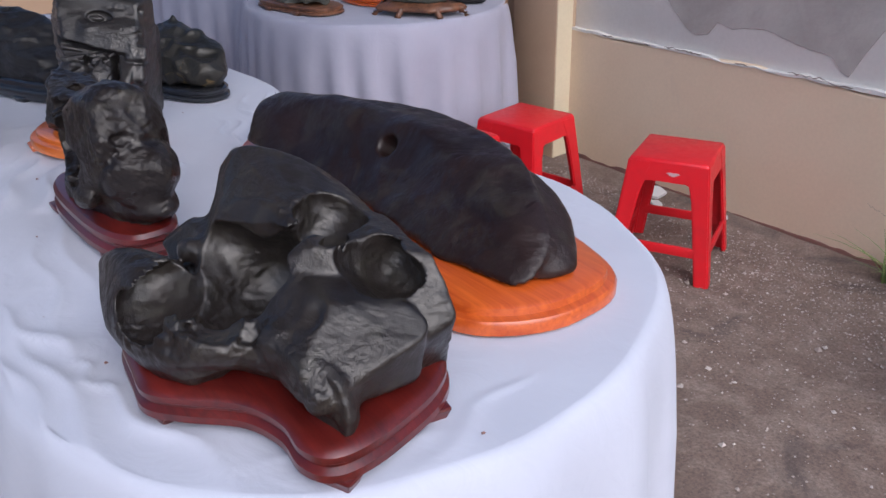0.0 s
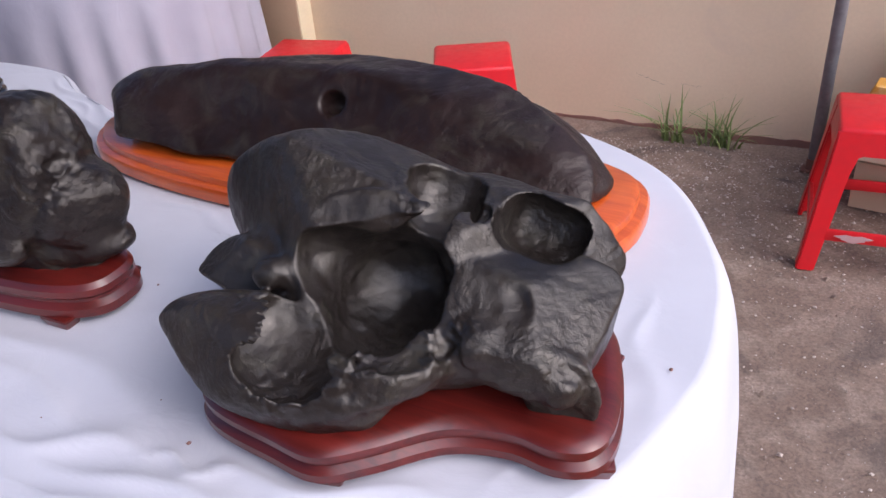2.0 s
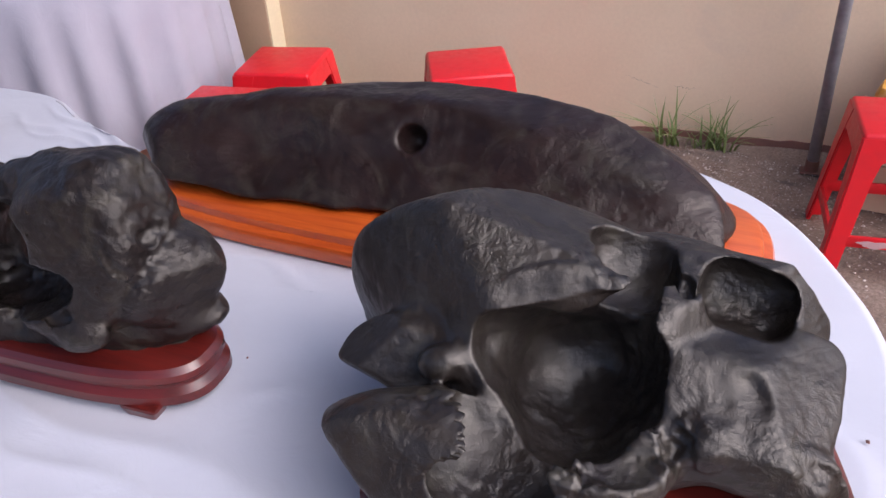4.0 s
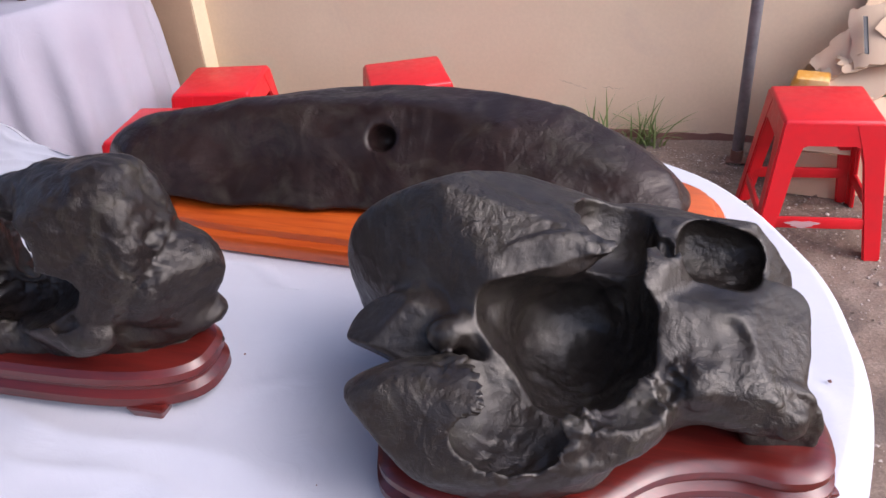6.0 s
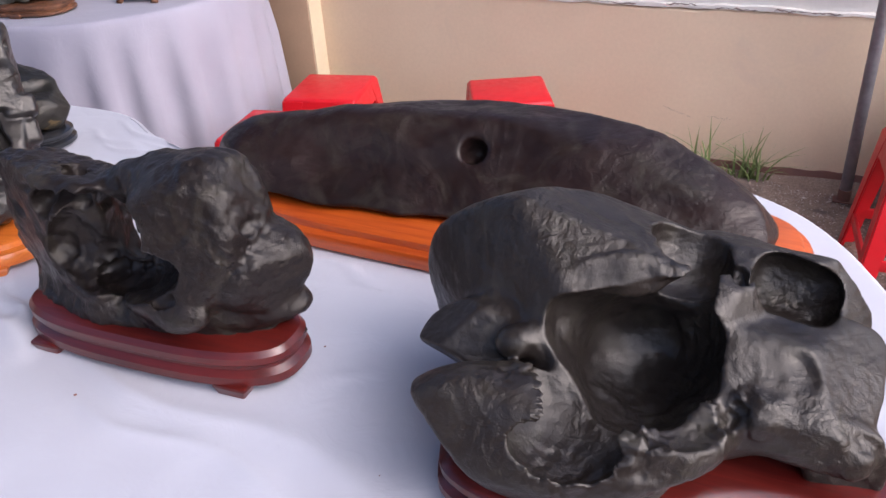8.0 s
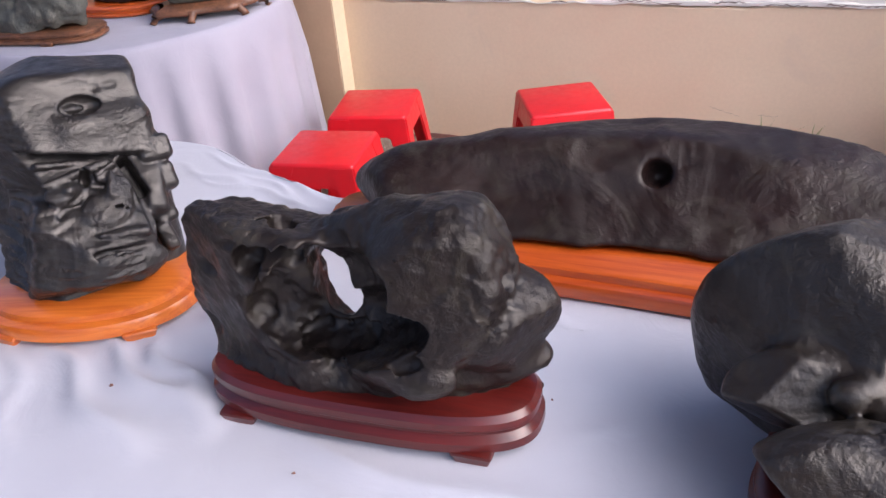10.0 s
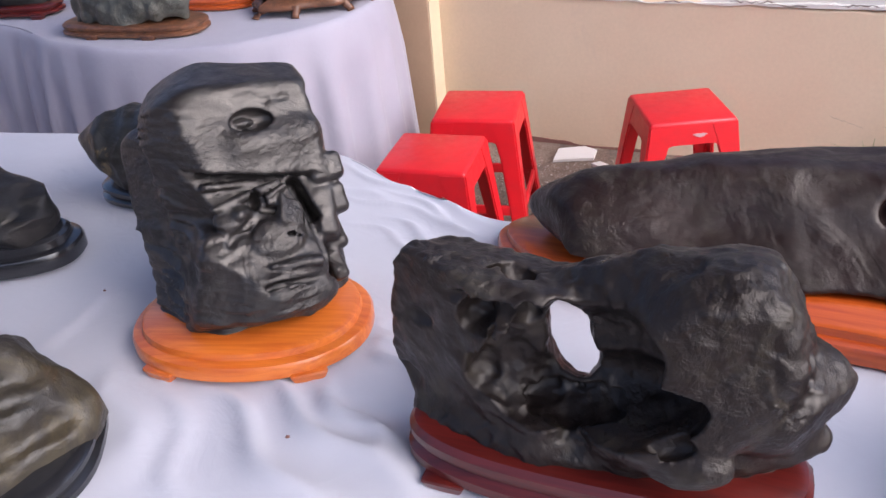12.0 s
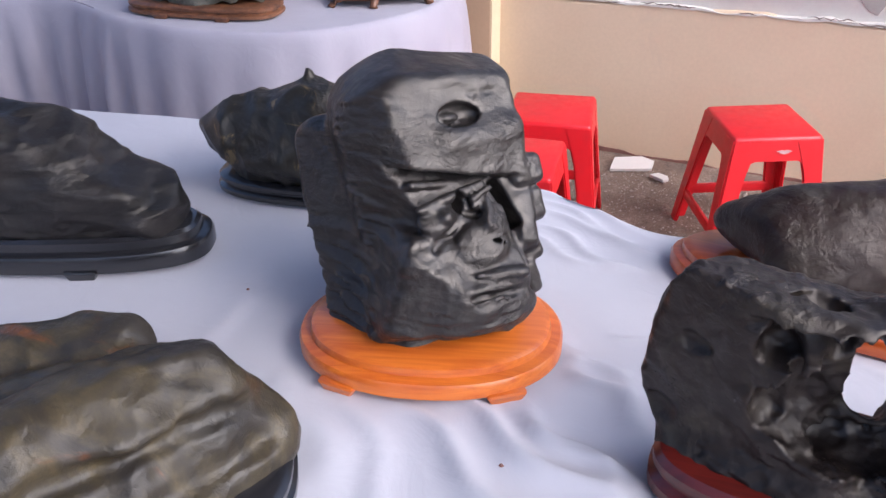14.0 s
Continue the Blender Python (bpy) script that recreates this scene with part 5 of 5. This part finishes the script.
def wall_ledge():
    """The chipped white bead on the ledge; its shaded gaps are dark slivers further down."""
    xs = np.arange(-2.855, 3.0, 0.006)
    p = np.stack([xs, 0 * xs, 0 * xs], 1)
    low = LEDGE - 0.006 + 0.006 * fbm(p, 14, 3, 3.0)
    high = low + np.clip(0.010 + 0.012 * fbm(p, 7, 4, 6.0), 0.002, 0.03)
    out = WALL - 0.004 + 0.003 * fbm(p, 30, 2, 2.0)
    n = len(xs)
    verts = [(a, WALL + 0.02, b) for a, b in zip(xs, low)] + [(a, y, b) for a, y, b in zip(xs, out, low)] + [(a, y, b) for a, y, b in zip(xs, out, high)] + [(a, WALL + 0.03, b) for a, b in zip(xs, high)]
    faces = [(j * n + i, j * n + i + 1, (j + 1) * n + i + 1, (j + 1) * n + i) for j in range(3) for i in range(n - 1)]
    me = bpy.data.meshes.new("trim")
    me.from_pydata(verts, [], faces)
    return tagged(meshed("trim", me, pale_wall, smooth=30), "chipped white plaster edge along the wall", "trim", kind="structure")


wall_ledge()
crack_and_gap_shade = Mat("dark tone of plaster cracks and shaded gaps", 0.95).colour((0.20, 0.16, 0.135)).m


def wall_crack(name, points, width, y, seed):
    """A thin dark sliver along the points (x, z), for cracks and shaded gaps."""
    rnd = random.Random(seed)
    line = []
    for (ax, az), (bx, bz) in zip(points, points[1:]):
        k = max(2, int(abs(bx - ax) / 0.012 + abs(bz - az) / 0.012))
        line += [(ax + (bx - ax) * i / k, az + (bz - az) * i / k + rnd.gauss(0, 0.0025)) for i in range(k)]
    line.append(points[-1])
    verts, faces = [], []
    for i, (x, z) in enumerate(line):
        w = width * (0.3 + 0.9 * rnd.random()) * (0.15 if i in (0, len(line) - 1) else 1)
        verts += [(x, y, z - w), (x, y, z + w)]
    for i in range(len(line) - 1):
        faces.append((2 * i, 2 * i + 2, 2 * i + 3, 2 * i + 1))
    me = bpy.data.meshes.new(name)
    me.from_pydata(verts, [], faces)
    return tagged(meshed(name, me, crack_and_gap_shade, smooth=False), "thin dark sliver drawn for plaster cracks and shaded gaps", "crack", kind="structure")


# Flat dark slivers stand for the shadow in the ledge's gaps.
gap_rnd = random.Random(4)
for gx in (-2.66, -2.44, -2.30, -2.17, -1.95, -1.72, -1.60, -1.36, -1.18, -0.98, -0.86, -0.60, -0.35, -0.1, 0.2):
    gl = gap_rnd.uniform(0.05, 0.16)
    gz = LEDGE + gap_rnd.uniform(0.000, 0.010)
    wall_crack("plaster_gap_shade", [(gx, gz), (gx + gl / 2, gz + gap_rnd.uniform(-0.003, 0.003)), (gx + gl, gz)], 0.0026, WALL - 0.010, int(gx * 100))
wall_crack("wall_crack", [(-1.34, 0.232), (-1.22, 0.195)], 0.0006, WALL - 0.006, 3)
wall_crack("wall_crack", [(-1.16, 0.21), (-1.08, 0.205)], 0.0006, WALL - 0.006, 5)


# ---- worn marks on the stools ----
for root_s, place, size in ((first.name + ".001", (0.02, -0.142, 0.385), (0.04, 0.012)), (first.name + ".002", (-0.05, -0.174, 0.115), (0.085, 0.022))):
    mark = bpy.data.objects[root_s]
    t = np.linspace(0, 2 * np.pi, 28, endpoint=False)
    r = 1 + 0.2 * np.sin(3 * t) + 0.12 * np.sin(7 * t)
    ring = np.stack([size[0] * 0.5 * r * np.cos(t), 0 * t, size[1] * 0.5 * r * np.sin(t)], 1)
    scuff = meshed("scuff", loft_mesh("scuff", [ring, ring + np.array((0, -0.0015, 0))]), worn_plastic, mark, "pale scuffed patch", smooth=False)
    scuff.matrix_basis = pose(*place, -8 if place[2] > 0.3 else 0)


# ---- cardboard heaped against the wall ----
def carton_sheet(name, label, w, h, place, angles, material, bend=0.04, category="cardboard", group="cardboard pieces", seed=1, rag=0.06):
    """A bent sheet of board with torn edges and real thickness."""
    nx, ny = 14, 10
    rnd = np.random.RandomState(seed)
    top, low = [], []
    for j in range(ny):
        for i in range(nx):
            u, v = i / (nx - 1) - 0.5, j / (ny - 1) - 0.5
            e = rag * (abs(u) > 0.49 or abs(v) > 0.49)
            x, y = w * (u + e * rnd.normal() * 0.35), h * (v + e * rnd.normal() * 0.35)
            z = bend * (math.cos(3 * u + seed) - 1) + 0.4 * bend * math.sin(4 * v + seed)
            top.append((x, y, z + 0.002))
            low.append((x, y, z - 0.002))
    n = nx * ny
    faces = []
    for j in range(ny - 1):
        for i in range(nx - 1):
            a = j * nx + i
            faces.append((a, a + 1, a + nx + 1, a + nx))
            faces.append((n + a, n + a + nx, n + a + nx + 1, n + a + 1))
    rim = [i for i in range(nx)] + [j * nx + nx - 1 for j in range(1, ny)] + [(ny - 1) * nx + i for i in range(nx - 2, -1, -1)] + [j * nx for j in range(ny - 2, 0, -1)]
    for a, b in zip(rim, rim[1:] + rim[:1]):
        faces.append((a, n + a, n + b, b))
    me = bpy.data.meshes.new(name)
    me.from_pydata(top + low, [], faces)
    ob = meshed(name, me, material, smooth=40)
    ob.matrix_world = pose(*place, *angles)
    return tagged(ob, label, category, group)


def open_box(place, turn, w, d, h, material, label):
    root = empty("carton_box", *place, turn)
    tagged(root, label, "carton", "cardboard pieces")
    for sx, sy, x, y in ((w, 0.006, 0, -d / 2), (w, 0.006, 0, d / 2), (0.006, d - 0.012, -w / 2 + 0.003, 0), (0.006, d - 0.012, w / 2 - 0.003, 0)):
        part("side_panel", box_bm(sx, sy, h, (x, y, h / 2), 0.001), material, root, smooth=False)
    part("bottom_panel", box_bm(w - 0.014, d - 0.014, 0.005, (0, 0, 0.005)), material, root, smooth=False)
    for s in (-1, 1):
        bm = box_bm(w - 0.01, d * 0.45, 0.005, (0, s * d * 0.2, 0), 0.001, m=Matrix.Rotation(radians(-s * 38), 4, "X"))
        bmesh.ops.translate(bm, vec=(0, s * d * 0.50, h + 0.055), verts=bm.verts)
        part("flap", bm, material, root, smooth=False)
    return root


open_box((-0.26, 2.60, 0.0), 8, 0.34, 0.30, 0.26, card, "crumpled brown carton box under other board")
carton_sheet("cardboard_sheet", "large brown cardboard sheet leaning on the wall", 0.34, 0.44, (-0.13, 2.72, 0.46), (78, 4, 10), card, 0.03, seed=3)
carton_sheet("cardboard_sheet", "torn pale cardboard flap lying on the heap", 0.17, 0.10, (-0.372, 2.56, 0.470), (30, -30, 25), card, 0.03, seed=5, rag=0.14)
carton_sheet("cardboard_sheet", "narrow torn cardboard strip lying across the heap", 0.20, 0.07, (-0.28, 2.555, 0.462), (38, -22, 8), card, 0.02, seed=21, rag=0.14)
carton_sheet("cardboard_sheet", "brown inner carton panel with a torn edge", 0.15, 0.09, (-0.235, 2.60, 0.60), (42, -24, 4), card, 0.02, seed=23, rag=0.12)
# Dark sheet whose colour stands for the shade inside the carton.
carton_sheet("carton_shade", "dark sheet put in as the shade inside a crushed carton", 0.22, 0.06, (-0.27, 2.60, 0.435), (20, -20, 10), brown_root, 0.01, "cardboard", seed=25, rag=0.1)
carton_sheet("cardboard_sheet", "folded cardboard panel on the heap", 0.16, 0.20, (-0.275, 2.57, 0.52), (48, -18, -12), card, 0.015, seed=7)
carton_sheet("cardboard_sheet", "bent cardboard panel on top of the heap", 0.18, 0.16, (-0.17, 2.56, 0.56), (40, 20, -30), card, 0.02, seed=9)
carton_sheet("cardboard_sheet", "brown cardboard sheet with yellow tape", 0.26, 0.18, (-0.30, 2.50, 0.405), (25, -12, 14), card, 0.02, seed=11)
carton_sheet("tape_strip", "strip of dark blue strap round the board", 0.012, 0.13, (-0.315, 2.545, 0.525), (48, -18, -12), black_tape, 0.005, "strap", "straps", seed=2, rag=0.0)
carton_sheet("green_bag", "green and white printed plastic bag", 0.16, 0.18, (-0.155, 2.47, 0.40), (60, 10, -25), green_print, 0.04, "bag", "bags", seed=6)
carton_sheet("white_bag", "white printed plastic bag with folds", 0.12, 0.14, (-0.12, 2.45, 0.33), (62, 16, -32), white_print, 0.03, "bag", "bags", seed=8)


def yellow_carton():
    bm = box_bm(0.105, 0.07, 0.052, bevel=0.008)
    for v in bm.verts:
        v.co.z += 0.006 * math.sin(60 * v.co.x)
        v.co.x += 0.006 * math.sin(70 * v.co.z + 3 * v.co.y)
    ob = part("yellow_carton", bm, yellow_card, smooth=40)
    ob.matrix_world = pose(-0.455, 2.53, 0.365, 6, 4, -8)
    return tagged(ob, "crushed yellow carton lying on the heap", "carton", "cardboard pieces")


yellow_carton()
open_box((-0.40, 2.50, 0.0), -6, 0.20, 0.16, 0.16, card, "small brown carton standing on the ground")
carton_sheet("cardboard_sheet", "flattened carton propped under the heap", 0.20, 0.17, (-0.44, 2.52, 0.285), (12, 6, -4), card, 0.01, seed=14)


# ---- stones on the back tables ----
def far_stone(label, place, radii, turn, material, seed, rough=0.02, lean=0.0, cut=0.4):
    x, y, z = place

    def field(p):
        f = ell(p, (x, y, z + radii[2] * cut), radii, turn, lean)
        f = join(f, ell(p, (x - 0.3 * radii[0] * math.cos(radians(turn)), y - 0.3 * radii[0] * math.sin(radians(turn)), z + radii[2] * 0.9), (radii[0] * 0.5, radii[1] * 0.7, radii[2] * 0.6), turn), 0.04)
        return both(f, -half_space(p, (0, 0, z), (0, 0, 1)), 0.01)

    def detail(p):
        return rough * fbm(p, 11, 4, seed) + 0.5 * rough * np.clip(ridged(p, 16, 3, seed + 2), 0, 1)

    r = max(radii[0], radii[1]) * 1.25
    return stone("display_stone", label, material, (x - r, y - r, z - 0.02), (x + r, y + r, z + radii[2] * 2.0), 0.008, field, detail, (x, y, z))


def root_stand(x, y, turn, a, b):
    """A stand of gnarled root: a slab with knobbed legs."""
    root = empty("root_stand", x, y, TABLE, turn)
    tagged(root, "brown gnarled root-wood stand with knobbed feet", "display stand", "stone stands")
    curve = oval(a, b, 64, 2.2)
    t = np.linspace(0, 2 * np.pi, 64, endpoint=False)
    curve = curve * (1 + 0.06 * np.sin(5 * t + 1) + 0.04 * np.sin(9 * t))[:, None]
    rings = [flat(inset(curve, d), h) for d, h in ((0.03, 0.018), (0.006, 0.022), (0.0, 0.032), (0.012, 0.044), (0.03, 0.052))]
    meshed("slab", loft_mesh("slab", rings), brown_root, root)
    for k in range(7):
        i = int(k * 64 / 7)
        c = curve[i] * 0.9
        d = curve[i] * 1.03
        part("foot", tube_bm([(c[0], c[1], 0.036), (c[0] * 1.03, c[1] * 1.03, 0.02), (d[0], d[1], 0.010), (d[0] * 1.02, d[1] * 1.02, 0.001)], [0.016, 0.013, 0.012, 0.014], 10), brown_root, root)
    return root


stand("dark brown stand with a pale orange front", oval(0.245, 0.10, 60, 3.2), TABLE, lifted(STEP, 0.004, 0.8), ((0.1, -0.09, 0), (-0.1, -0.09, 0)), brown_root, centre=(-3.38, 1.67), turn=9)
far_stone("grey green rock shaped like a low mountain", (-3.38, 1.67, 0.80), (0.22, 0.085, 0.15), 9, grey_stone, 3.0, 0.03)
stand("red orange oval stand under a black stone", oval(0.19, 0.13, 60, 2.2), TABLE, lifted(STEP, 0.002, 0.8), (), orange_wood, centre=(-3.32, 2.02), turn=5)
far_stone("squat black stone on a red orange stand", (-3.30, 2.03, 0.805), (0.14, 0.085, 0.11), 5, dark_stone, 6.0, 0.012)
root_stand(-2.93, 1.99, 38, 0.185, 0.10)
far_stone("olive brown stone on a root-wood stand", (-2.935, 1.995, 0.82), (0.13, 0.075, 0.12), 38, grey_stone, 9.0, 0.014)
stand("dark red lacquered stand on the back table", oval(0.17, 0.08, 60, 3.0), TABLE, lifted(STEP, 0.008, 0.8), ((0.12, -0.07, 0), (-0.12, -0.07, 0)), red_lacquer, centre=(-4.0, 1.76), turn=14)
far_stone("black stone on a dark red stand", (-4.0, 1.76, 0.80), (0.14, 0.065, 0.12), 14, dark_stone, 12.0, 0.015)
stand("low brown stand under a yellow stone", oval(0.10, 0.07, 48, 2.3), TABLE, lifted(STEP, 0.002, 0.6), (), brown_root, centre=(-3.72, 1.93), turn=0)
far_stone("yellow ochre stone on a low stand", (-3.72, 1.93, 0.79), (0.085, 0.06, 0.12), 0, golden_stone, 15.0, 0.012)
far_stone("dark stone standing far back on the table", (-3.02, 2.30, TABLE), (0.10, 0.07, 0.07), 20, dark_stone, 18.0, 0.01)


# ---- crumbs on the cloth ----
def cloth_crumbs():
    """Tiny dark crumbs strewn over the front cloth."""
    rs = np.random.RandomState(9)
    verts, faces = [], []
    for x, y in ((-1.26, 0.14), (-1.33, 0.40), (-1.07, 0.18), (-1.58, 0.20), (-2.13, 0.62), (-2.36, 0.45), (-1.90, 0.27), (-2.18, 0.70), (-0.63, 0.50), (-1.15, 0.22)):
        r = 0.0012 + 0.0022 * rs.rand()
        k0 = len(verts)
        for a in range(5):
            verts.append((x + r * math.cos(a * 1.257) * (0.6 + 0.7 * rs.rand()), y + r * math.sin(a * 1.257), TABLE + 0.0035))
        verts.append((x, y, TABLE + 0.0035 + r))
        faces += [(k0 + a, k0 + (a + 1) % 5, k0 + 5) for a in range(5)]
    me = bpy.data.meshes.new("crumbs")
    me.from_pydata(verts, [], faces)
    return tagged(meshed("crumbs", me, footing, smooth=False), "small dark crumbs lying on the cloth", "crumbs", kind="stuff")


cloth_crumbs()
